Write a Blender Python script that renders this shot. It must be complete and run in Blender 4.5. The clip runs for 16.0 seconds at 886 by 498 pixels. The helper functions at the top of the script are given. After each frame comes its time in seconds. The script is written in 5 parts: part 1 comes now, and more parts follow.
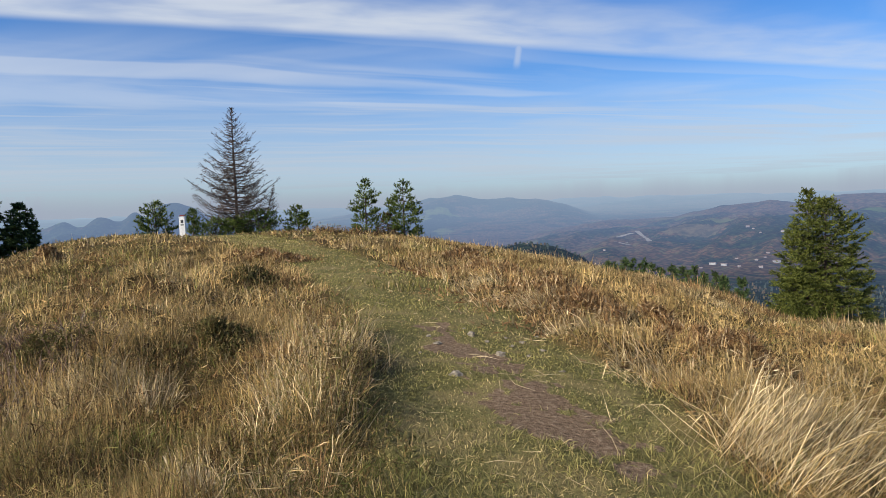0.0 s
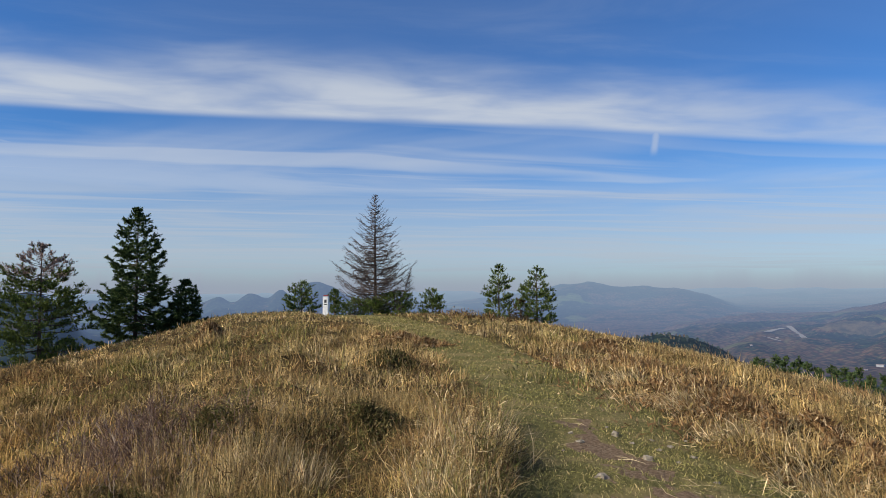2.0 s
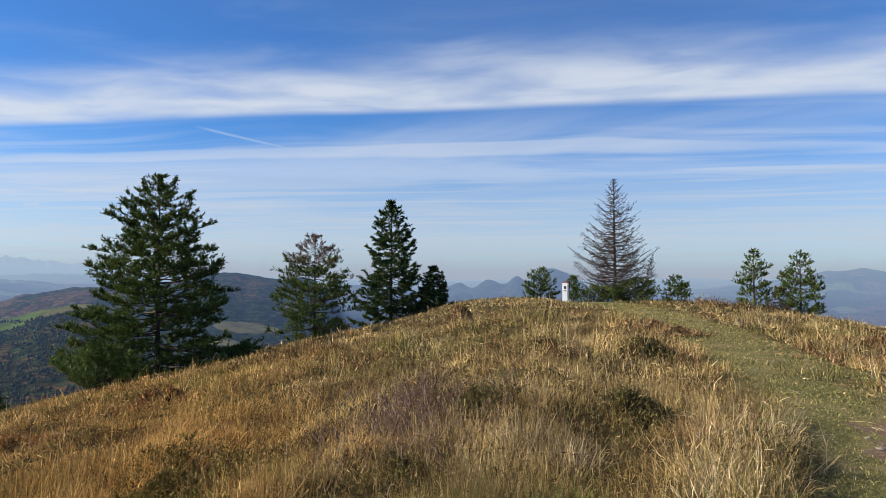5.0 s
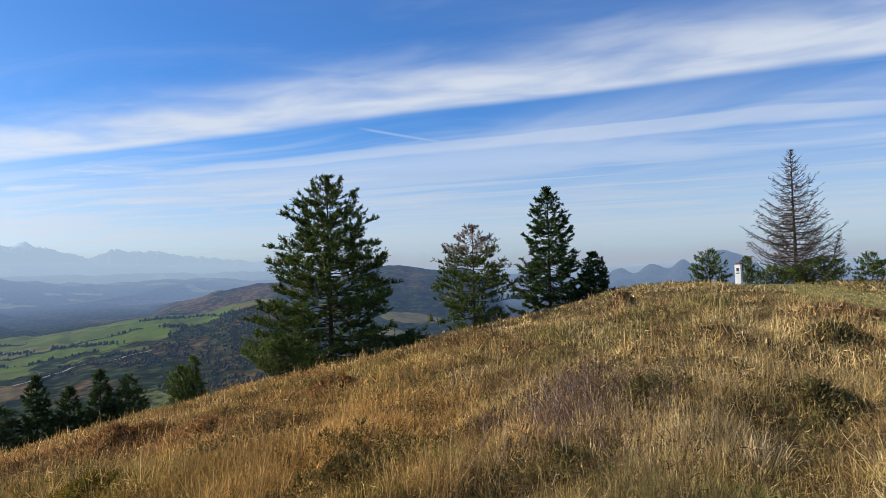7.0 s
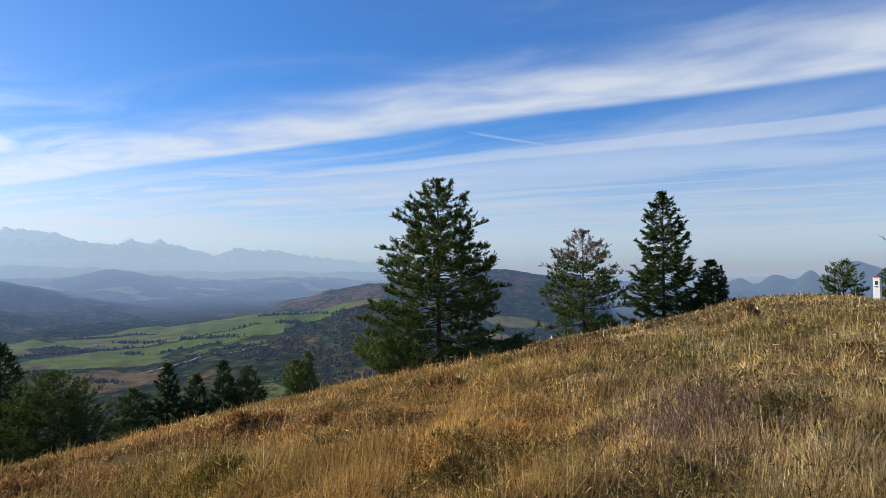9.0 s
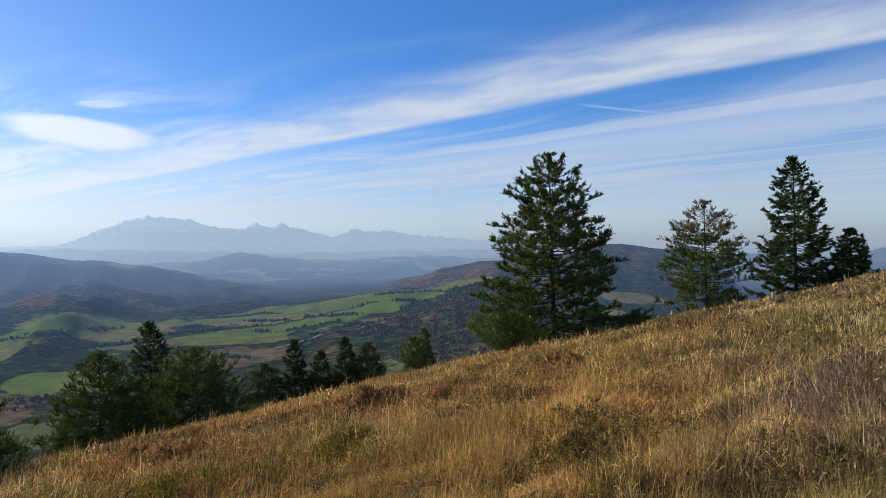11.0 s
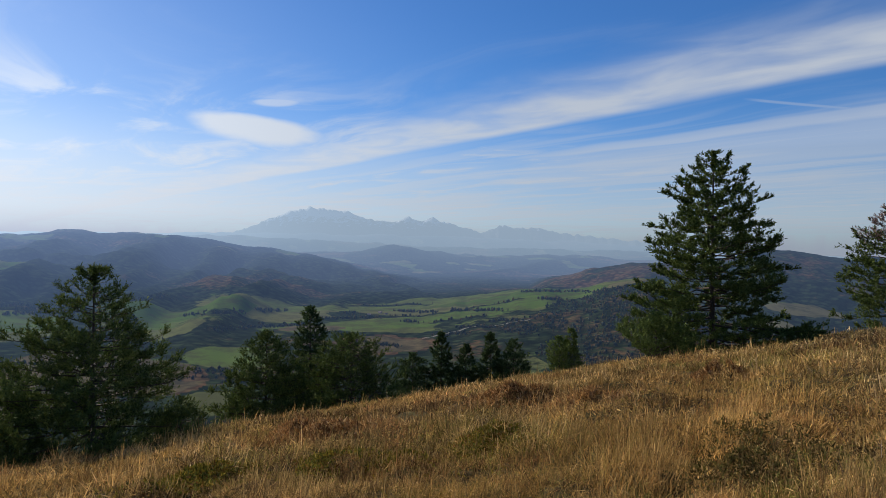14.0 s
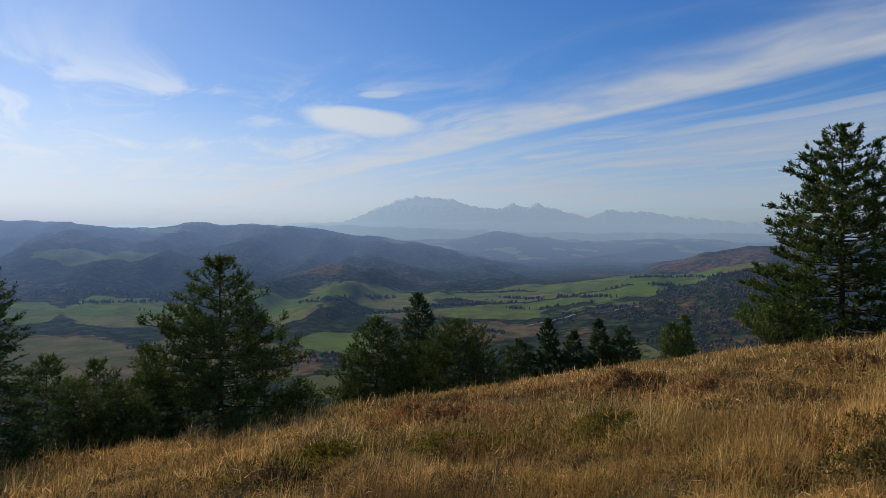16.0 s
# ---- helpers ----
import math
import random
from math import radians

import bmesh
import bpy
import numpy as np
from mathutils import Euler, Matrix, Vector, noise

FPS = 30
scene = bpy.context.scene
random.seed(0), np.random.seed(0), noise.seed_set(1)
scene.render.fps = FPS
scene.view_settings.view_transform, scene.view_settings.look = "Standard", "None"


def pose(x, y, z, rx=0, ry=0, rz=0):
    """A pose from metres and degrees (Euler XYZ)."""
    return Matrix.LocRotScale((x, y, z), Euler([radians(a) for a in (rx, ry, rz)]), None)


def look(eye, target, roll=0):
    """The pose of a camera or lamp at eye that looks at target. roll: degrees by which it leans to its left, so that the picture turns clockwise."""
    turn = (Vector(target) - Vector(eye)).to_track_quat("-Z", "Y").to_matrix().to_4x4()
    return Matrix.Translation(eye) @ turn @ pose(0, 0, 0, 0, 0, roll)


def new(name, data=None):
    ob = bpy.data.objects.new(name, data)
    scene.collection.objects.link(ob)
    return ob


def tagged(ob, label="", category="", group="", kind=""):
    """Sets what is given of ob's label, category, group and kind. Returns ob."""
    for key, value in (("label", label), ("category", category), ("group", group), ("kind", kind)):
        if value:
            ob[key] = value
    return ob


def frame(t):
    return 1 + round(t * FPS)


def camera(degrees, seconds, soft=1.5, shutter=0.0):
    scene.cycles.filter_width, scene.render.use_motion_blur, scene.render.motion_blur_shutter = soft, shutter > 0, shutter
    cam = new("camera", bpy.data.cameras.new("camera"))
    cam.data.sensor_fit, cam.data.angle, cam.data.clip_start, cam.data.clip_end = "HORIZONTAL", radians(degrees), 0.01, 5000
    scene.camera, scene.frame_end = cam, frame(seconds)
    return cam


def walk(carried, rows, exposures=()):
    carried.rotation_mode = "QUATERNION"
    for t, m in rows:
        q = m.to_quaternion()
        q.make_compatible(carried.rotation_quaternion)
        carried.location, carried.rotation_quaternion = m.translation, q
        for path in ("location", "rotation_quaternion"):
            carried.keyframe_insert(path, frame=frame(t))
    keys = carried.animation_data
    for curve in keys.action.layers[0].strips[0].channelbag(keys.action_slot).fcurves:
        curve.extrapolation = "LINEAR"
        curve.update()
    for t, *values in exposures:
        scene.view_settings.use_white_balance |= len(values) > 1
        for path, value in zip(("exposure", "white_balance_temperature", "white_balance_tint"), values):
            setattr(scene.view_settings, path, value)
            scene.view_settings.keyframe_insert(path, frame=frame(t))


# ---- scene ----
cam = camera(66.0, 16.0, soft=0.8)
EYE = 1.75
# seconds, place from the first eye, pitch, roll, yaw
ROWS = [
    (0.0, 0.000, 0.000, -0.000, -3.60, 2.00, 0.00),
    (0.5, -0.054, -0.056, 0.040, -1.62, 0.80, 2.35),
    (1.0, -0.096, -0.094, 0.073, 0.91, -0.01, 5.32),
    (1.5, -0.114, -0.124, 0.092, 2.51, 0.24, 8.21),
    (2.0, -0.156, -0.202, 0.109, 3.70, 0.27, 10.94),
    (2.5, -0.202, -0.260, 0.109, 4.31, 0.54, 14.77),
    (3.0, -0.265, -0.235, 0.113, 4.01, 0.79, 18.37),
    (5.5, -0.458, -0.351, 0.078, 2.22, 0.36, 33.74),
    (6.0, -0.490, -0.335, 0.061, 1.87, 0.80, 37.90),
    (6.5, -0.461, -0.287, 0.088, 1.77, 0.35, 42.56),
    (7.0, -0.458, -0.262, 0.088, 1.83, 1.72, 43.67),
    (7.5, -0.478, -0.292, 0.088, 2.00, 1.54, 46.06),
    (8.0, -0.510, -0.313, 0.081, 2.19, 0.48, 47.94),
    (8.5, -0.545, -0.316, 0.076, 2.45, 0.29, 50.13),
    (9.0, -0.562, -0.321, 0.076, 2.30, 0.22, 52.58),
    (9.5, -0.567, -0.340, 0.065, 2.33, 0.57, 55.19),
    (10.0, -0.576, -0.352, 0.056, 1.52, 1.31, 58.20),
    (12.5, -0.623, -0.414, 0.052, 0.41, -0.75, 66.99),
    (13.0, -0.626, -0.431, 0.048, 0.33, -1.29, 69.84),
    (13.5, -0.685, -0.441, 0.046, 0.43, -1.17, 71.81),
    (14.0, -0.677, -0.461, 0.041, 0.33, -0.87, 74.27),
    (14.5, -0.673, -0.473, 0.042, 0.21, -0.57, 76.10),
    (15.0, -0.635, -0.492, 0.040, -0.06, -0.23, 78.18),
    (15.5, -0.608, -0.508, 0.041, -0.40, 0.08, 80.43),
    (16.0, -0.612, -0.505, 0.043, -0.85, 0.05, 83.04),
]
EXPOSURES = [(0.0, 0.55), (1.5, 0.42), (3.0, 0.31), (5.5, 0.65), (9.0, 0.62), (12.5, 0.40), (16.0, 0.05)]
walk(cam, [(t, pose(x, y, EYE + z, 90 + pitch, roll, yaw)) for t, x, y, z, pitch, roll, yaw in ROWS], EXPOSURES)

# ---- sky and sun ----
SUN_AZ, SUN_EL = 122.0, 30.0          # degrees to the left of +y, and above the horizon
sun_way = Vector((-math.sin(radians(SUN_AZ)) * math.cos(radians(SUN_EL)),
                  math.cos(radians(SUN_AZ)) * math.cos(radians(SUN_EL)), math.sin(radians(SUN_EL))))
sun = new("sun", bpy.data.lights.new("sun", "SUN"))
sun.data.energy, sun.data.angle, sun.data.color = 5.0, radians(0.55), (1.0, 0.92, 0.79)
sun.matrix_world = look(sun_way * 50, (0, 0, 0))


class Nodes:
    """Short names for building a node tree."""

    def __init__(self, tree):
        self.tree = tree
        tree.nodes.clear()

    def node(self, kind, **props):
        made = self.tree.nodes.new(kind)
        for key, value in props.items():
            setattr(made, key, value)
        return made

    def put(self, socket, value):
        if isinstance(value, bpy.types.NodeSocket):
            self.tree.links.new(value, socket)
        elif value is not None:
            socket.default_value = value

    def math(self, op, a, b=0.0, c=0.0, clamp=False):
        made = self.node("ShaderNodeMath", operation=op, use_clamp=clamp)
        for socket, value in zip(made.inputs, (a, b, c)):
            self.put(socket, value)
        return made.outputs[0]

    def step(self, v, lo, hi, a=0.0, b=1.0):
        made = self.node("ShaderNodeMapRange", interpolation_type="SMOOTHSTEP")
        for socket, value in zip(made.inputs, (v, lo, hi, a, b)):
            self.put(socket, value)
        return made.outputs[0]

    def noise(self, vec, scale, detail=3.0, rough=0.5, distort=0.0):
        made = self.node("ShaderNodeTexNoise")
        self.put(made.inputs["Vector"], vec)
        made.inputs["Scale"].default_value, made.inputs["Detail"].default_value = scale, detail
        made.inputs["Roughness"].default_value, made.inputs["Distortion"].default_value = rough, distort
        return made.outputs[0]

    def xyz(self, x, y, z=0.0):
        made = self.node("ShaderNodeCombineXYZ")
        for socket, value in zip(made.inputs, (x, y, z)):
            self.put(socket, value)
        return made.outputs[0]

    def mix(self, fac, a, b, blend="MIX"):
        made = self.node("ShaderNodeMix", data_type="RGBA", blend_type=blend)
        self.put(made.inputs[0], fac)
        self.put(made.inputs[6], (*a, 1) if isinstance(a, tuple) else a)
        self.put(made.inputs[7], (*b, 1) if isinstance(b, tuple) else b)
        return made.outputs[2]

    def ramp(self, fac, stops):
        made = self.node("ShaderNodeValToRGB")
        els = made.color_ramp.elements
        while len(els) < len(stops):
            els.new(0.5)
        for el, (at, col) in zip(els, stops):
            el.position, el.color = at, (*col, 1)
        self.put(made.inputs[0], fac)
        return made.outputs[0]


world = bpy.data.worlds.new("sky")
scene.world = world
world.use_nodes = True
n = Nodes(world.node_tree)
sky = n.node("ShaderNodeTexSky", sky_type="NISHITA", sun_disc=False)
sky.sun_elevation, sky.sun_rotation = radians(SUN_EL), radians(-SUN_AZ)
sky.altitude, sky.air_density, sky.dust_density, sky.ozone_density = 850.0, 1.0, 0.35, 4.0
way = n.node("ShaderNodeTexCoord").outputs["Generated"]
sep = n.node("ShaderNodeSeparateXYZ")
n.put(sep.inputs[0], way)
dx, dy, dz = sep.outputs
up = n.math("MAXIMUM", dz, 0.03)
px, py = n.math("DIVIDE", dx, up), n.math("DIVIDE", dy, up)
az0 = n.math("MULTIPLY", n.math("ARCTAN2", n.math("MULTIPLY", dx, -1.0), dy), 180 / math.pi)
# the high cloud lies in streaks that run one way: along is their run, across the distance over them
along = n.math("MULTIPLY_ADD", px, 0.925, n.math("MULTIPLY", py, 0.379))
across0 = n.math("MULTIPLY_ADD", py, 0.925, n.math("MULTIPLY", px, -0.379))
wobble = n.noise(n.xyz(n.math("MULTIPLY", along, 0.35), n.math("MULTIPLY", across0, 0.3)), 1.0, 3.0)
across = n.math("ADD", across0, n.math("MULTIPLY_ADD", wobble, 0.9, -0.45))
fine = n.noise(n.xyz(n.math("MULTIPLY", along, 0.9), n.math("MULTIPLY", across, 1.5)), 1.6, 4.0, 0.5, 0.3)
edge = n.math("MULTIPLY_ADD", fine, 0.5, -0.25)
run = n.math("ADD", across0, n.math("MULTIPLY_ADD", wobble, 0.36, -0.18))
band = n.math("MULTIPLY", n.step(n.math("ADD", run, edge), 2.6, 3.55), n.step(run, 3.78, 4.01, 1.0, 0.0))
band = n.math("MULTIPLY", band, n.step(fine, 0.2, 0.7, 0.55, 1.1))
band = n.math("MULTIPLY", band, n.step(az0, -20.0, 4.0, 0.6, 1.0))
streak = n.noise(n.xyz(n.math("MULTIPLY", along, 0.16), n.math("MULTIPLY", across, 1.25), 3.1), 1.0, 3.0, 0.5, 0.6)
streak = n.math("MULTIPLY", n.step(streak, 0.48, 0.62), n.math("MULTIPLY", n.step(across, 3.6, 5.0), n.step(dz, 0.035, 0.10)))
wisp = n.noise(n.xyz(n.math("MULTIPLY", along, 0.5), n.math("MULTIPLY", across, 1.2), 7.7), 1.2, 6.0, 0.6, 0.8)
wisp = n.math("MULTIPLY", n.step(wisp, 0.44, 0.74), n.step(along, -5.5, -3.0, 1.5, 0.16))
# thin broad patches without an edge
patch = n.noise(n.xyz(n.math("MULTIPLY", along, 0.22), n.math("MULTIPLY", across, 0.40), 12.4), 1.0, 4.0, 0.55, 0.7)
patch = n.math("MULTIPLY", n.step(patch, 0.38, 0.68, 0.0, 0.40), n.step(across, 3.3, 4.6, 0.1, 1.0))
# one lens-shaped cloud, and a small one over it
az = n.math("MULTIPLY", n.math("ARCTAN2", n.math("MULTIPLY", dx, -1.0), dy), 180 / math.pi)
el = n.math("MULTIPLY", n.math("ARCSINE", dz), 180 / math.pi)
soft = n.noise(n.xyz(n.math("MULTIPLY", az, 0.35), el), 0.9, 4.0, 0.55)


def lens_cloud(a, e, half_a, half_e, tilt):
    u = n.math("DIVIDE", n.math("SUBTRACT", az, a), half_a)
    v = n.math("DIVIDE", n.math("SUBTRACT", n.math("SUBTRACT", el, e), n.math("MULTIPLY", u, tilt)), half_e)
    v = n.math("MULTIPLY", v, n.step(v, -0.4, 0.4, 0.75, 1.25))
    d = n.math("ADD", n.math("MULTIPLY", u, u), n.math("MULTIPLY", v, v))
    return n.step(n.math("ADD", d, n.math("MULTIPLY_ADD", soft, 0.7, -0.35)), 0.30, 1.2, 1.0, 0.0)


lens = n.math("MAXIMUM", lens_cloud(89.6, 9.9, 5.4, 1.18, 0.5), n.math("MULTIPLY", lens_cloud(88.2, 11.95, 2.0, 0.32, -0.1), 0.6))
# two vapour trails, short and thin
u1 = n.math("ABSOLUTE", n.math("SUBTRACT", el, n.math("MULTIPLY_ADD", az, 0.18, 2.92)))
trail = n.math("MULTIPLY", n.step(u1, 0.03, 0.16, 0.27, 0.0), n.math("MULTIPLY", n.step(az, 41.5, 44.0), n.step(az, 49.0, 51.0, 1.0, 0.0)))
u2 = n.math("ABSOLUTE", n.math("SUBTRACT", az, n.math("MULTIPLY_ADD", el, -0.15, -4.8)))
trail2 = n.math("MULTIPLY", n.step(u2, 0.05, 0.45, 0.42, 0.0), n.math("MULTIPLY", n.step(el, 10.7, 11.6), n.step(el, 13.6, 14.8, 1.0, 0.0)))
veil = n.math("MAXIMUM", n.step(el, 2.0, 12.5, 0.62, 0.05), n.step(el, 0.0, 4.5, 0.9, 0.0))
veil = n.math("ADD", veil, n.math("MULTIPLY", n.step(az, 60.0, 130.0, 0.0, 0.35), n.step(el, 6.0, 26.0, 1.0, 0.3)), clamp=True)
cloud = n.math("MAXIMUM", n.math("MULTIPLY", band, 0.80), n.math("MAXIMUM", n.math("MULTIPLY", lens, 0.9), n.math("MAXIMUM", trail, trail2)))
cloud = n.math("MAXIMUM", cloud, n.math("MULTIPLY", streak, 0.38))
cloud = n.math("MAXIMUM", cloud, n.math("MULTIPLY", wisp, 0.5))
cloud = n.math("ADD", cloud, n.math("MULTIPLY", patch, n.math("SUBTRACT", 1.0, cloud)))
cloud = n.math("ADD", cloud, n.math("MULTIPLY", veil, n.math("SUBTRACT", 1.0, cloud)), clamp=True)
blue, white, both, out = (n.node("ShaderNodeBackground"), n.node("ShaderNodeBackground"), n.node("ShaderNodeMixShader"),
                          n.node("ShaderNodeOutputWorld"))
rich = n.node("ShaderNodeHueSaturation")
rich.inputs["Saturation"].default_value = 1.28
n.put(rich.inputs["Color"], sky.outputs[0])
n.put(blue.inputs[0], n.mix(1.0, rich.outputs[0], (0.74, 0.96, 1.2), "MULTIPLY"))
blue.inputs[1].default_value = 0.078
n.put(white.inputs[0], n.mix(n.step(el, 1.0, 10.0), n.mix(n.step(el, 0.3, 3.5), (0.27, 0.305, 0.385), (0.40, 0.425, 0.475)), (0.46, 0.495, 0.545)))
n.put(white.inputs[1], n.math("MULTIPLY", n.step(az, 60.0, 130.0, 1.0, 1.75), n.math("MAXIMUM", n.step(az, 30.0, 80.0, 0.90, 1.0), n.step(el, 4.0, 9.0, 0.0, 1.0))))
n.put(both.inputs[0], cloud)
n.put(both.inputs[1], blue.outputs[0])
n.put(both.inputs[2], white.outputs[0])
n.put(out.inputs[0], both.outputs[0])


# ---- materials ----
def material(name):
    mat = bpy.data.materials.new(name)
    mat.use_nodes = True
    return mat, Nodes(mat.node_tree)


def finish(n, colour, rough=0.8, bump=None, bump_size=0.02, through_light=0.0, spec=0.3):
    """Principled surface; thin leaves and blades let some light through."""
    bsdf = n.node("ShaderNodeBsdfPrincipled")
    n.put(bsdf.inputs["Base Color"], (*colour, 1) if isinstance(colour, tuple) else colour)
    n.put(bsdf.inputs["Roughness"], rough)
    bsdf.inputs["Specular IOR Level"].default_value = spec
    if bump is not None:
        b = n.node("ShaderNodeBump")
        b.inputs["Distance"].default_value = bump_size
        n.put(b.inputs["Height"], bump)
        n.put(bsdf.inputs["Normal"], b.outputs[0])
    shader = bsdf.outputs[0]
    if through_light:
        thin, m = n.node("ShaderNodeBsdfTranslucent"), n.node("ShaderNodeMixShader")
        n.put(thin.inputs[0], (*colour, 1) if isinstance(colour, tuple) else colour)
        m.inputs[0].default_value = through_light
        n.put(m.inputs[1], shader)
        n.put(m.inputs[2], thin.outputs[0])
        shader = m.outputs[0]
    n.put(n.node("ShaderNodeOutputMaterial").inputs[0], shader)
    return shader


def position(n):
    return n.node("ShaderNodeNewGeometry").outputs["Position"]


def island(n):
    return n.node("ShaderNodeNewGeometry").outputs["Random Per Island"]


def blade_material(name, through_light=0.25, rough=0.8):
    """Grass: the colour of each blade comes with the mesh, with a small change from blade to blade."""
    mat, n = material(name)
    tint = n.node("ShaderNodeAttribute", attribute_name="tint").outputs["Color"]
    rnd = island(n)
    hsv = n.node("ShaderNodeHueSaturation")
    n.put(hsv.inputs["Value"], n.step(rnd, 0.0, 1.0, 0.50, 1.55))
    n.put(hsv.inputs["Color"], tint)
    finish(n, hsv.outputs[0], rough, through_light=through_light, spec=0.06)
    return mat


def needle_material(name, dark, light, through_light=0.15):
    mat, n = material(name)
    rnd = island(n)
    clump = n.noise(position(n), 1.1, 3.0)
    col = n.mix(n.step(rnd, 0.0, 1.0), dark, light)
    col = n.mix(n.math("MULTIPLY", n.step(clump, 0.4, 0.7), 0.35), col, light)
    finish(n, col, 0.75, through_light=through_light, spec=0.08)
    return mat


def bark_material(name, dark, light):
    mat, n = material(name)
    p = position(n)
    sp = n.node("ShaderNodeMapping")
    sp.inputs["Scale"].default_value = (9, 9, 2.2)
    n.put(sp.inputs[0], p)
    grain = n.noise(sp.outputs[0], 2.5, 5.0, 0.65)
    finish(n, n.mix(n.step(grain, 0.3, 0.7), dark, light), 0.9, grain, 0.03)
    return mat


GRASS = blade_material("dry_grass")
TURF = blade_material("short_turf")
PINE = needle_material("pine_needles", (0.030, 0.050, 0.015), (0.148, 0.188, 0.046))
SPRUCE = needle_material("spruce_needles", (0.022, 0.044, 0.018), (0.100, 0.138, 0.045))
# yellower spruce and brighter pine needles, with sunlight put into their colour
SUNNY_SPRUCE = needle_material("sunny_spruce_needles", (0.028, 0.040, 0.010), (0.150, 0.165, 0.036))
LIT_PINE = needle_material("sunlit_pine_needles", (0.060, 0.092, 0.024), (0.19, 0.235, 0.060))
RUSTY = needle_material("drying_needles", (0.060, 0.042, 0.025), (0.130, 0.095, 0.045))
PINK_TWIG = needle_material("bare_reddish_twigs", (0.17, 0.12, 0.105), (0.38, 0.28, 0.24))
BARK = bark_material("pine_bark", (0.032, 0.024, 0.019), (0.095, 0.070, 0.052))
DEAD_BARK = bark_material("dead_larch_bark", (0.038, 0.027, 0.022), (0.115, 0.082, 0.066))


# ---- the lie of the land ----
def smooth_table(a, knots):
    """A smooth curve through a few knots (at, value), for arrays."""
    xs, ys = np.array([k[0] for k in knots], float), np.array([k[1] for k in knots], float)
    i = np.clip(np.searchsorted(xs, a) - 1, 0, len(xs) - 2)
    u = np.clip((a - xs[i]) / (xs[i + 1] - xs[i]), 0, 1)
    d = np.gradient(ys, xs)
    w = xs[i + 1] - xs[i]
    return ((2 * u**3 - 3 * u**2 + 1) * ys[i] + (u**3 - 2 * u**2 + u) * w * d[i] + (3 * u**2 - 2 * u**3) * ys[i + 1] + (u**3 - u**2) * w * d[i + 1])


def lattice(ix, iy, seed):
    h = np.sin(ix * 127.1 + iy * 311.7 + seed * 74.7) * 43758.5453
    return h - np.floor(h)


def vnoise(x, y, seed=0):
    """Smooth value noise from 0 to 1."""
    ix, iy = np.floor(x), np.floor(y)
    u, v = x - ix, y - iy
    u, v = u * u * (3 - 2 * u), v * v * (3 - 2 * v)
    a, b = lattice(ix, iy, seed), lattice(ix + 1, iy, seed)
    c, d = lattice(ix, iy + 1, seed), lattice(ix + 1, iy + 1, seed)
    return (a * (1 - u) + b * u) * (1 - v) + (c * (1 - u) + d * u) * v


def fbm(x, y, seed=0, octaves=4):
    total, size = 0.0, 0.5
    for k in range(octaves):
        total = total + size * vnoise(x * 2**k, y * 2**k, seed + 13 * k)
        size *= 0.5
    return total / (1 - 0.5**octaves)


# the hilltop: how far down the brow of the hill shows in each direction, and how far off it lies
BROW = [(-120, -8.0), (-60, -10.5), (-33, -9.25), (-27, -8.7), (-21, -6.95), (-12.3, -5.05), (-5.4, -3.7), (0, -2.75), (4, -2.1), (9.6, -1.6),
        (21, -1.35), (26, -1.25), (30, -1.65), (34, -2.8), (38.5, -3.85), (44, -4.85), (50, -6.15), (54, -6.9), (60, -7.95), (68, -9.5),
        (75, -10.75), (84.5, -12.15), (93, -13.1), (101, -14.0), (107, -14.3), (116, -14.8), (140, -13.5), (180, -9.0), (240, -8.0)]
BROW_AT = [(-120, 20), (-60, 19), (-33, 22), (-21, 28), (-12, 34), (-5, 40), (0, 45), (9.6, 52), (26, 53), (34, 48), (44, 41), (54, 35), (68, 31),
           (84, 27), (101, 24), (116, 21), (140, 19), (180, 20), (240, 20)]
GRASS_TOP = 0.30
# low shrubs that stand up from the meadow, dark ones added in place of shaded spots: bearing, distance, radius, height,
# kind
SHRUBS = [(95.9, 11.0, 0.75, 0.30, "leafy"), (99.5, 10.6, 0.55, 0.24, "leafy"), (85.6, 10.5, 0.60, 0.28, "leafy"), (80.5, 10.2, 0.45, 0.22, "leafy"), (74.0, 10.3, 0.55, 0.28, "leafy"),
          (85.7, 14.6, 0.60, 0.32, "russet"), (71.5, 15.7, 0.65, 0.36, "russet"), (88.0, 15.9, 0.55, 0.28, "russet"), (65.2, 14.3, 0.55, 0.26, "russet"), (71.3, 15.3, 0.4, 0.22, "dark"),
          (54.5, 8.6, 0.55, 0.38, "dark"), (56.8, 7.3, 0.45, 0.30, "dark"), (31.5, 8.5, 0.60, 0.36, "dark"), (38.8, 7.0, 0.45, 0.28, "dark"), (19.0, 8.0, 0.45, 0.28, "dark"), (54.7, 18.0, 0.6, 0.3, "russet"),
          (30.3, 24.0, 0.35, 0.50, "russet"), (16.6, 13.9, 0.5, 0.25, "dark"), (14.8, 19.4, 0.6, 0.28, "russet"), (-24.2, 8.9, 0.6, 0.32, "russet"), (-15.5, 10.2, 0.7, 0.36, "russet"), (-8.5, 12.5, 0.8, 0.36, "russet"),
          (-19.5, 9.6, 0.6, 0.30, "russet"), (-3.0, 17.0, 0.9, 0.36, "russet"), (-1.5, 21.0, 0.9, 0.34, "russet"), (-12.0, 11.5, 0.6, 0.28, "russet"), (13.5, 4.8, 0.42, 0.14, "dark")]


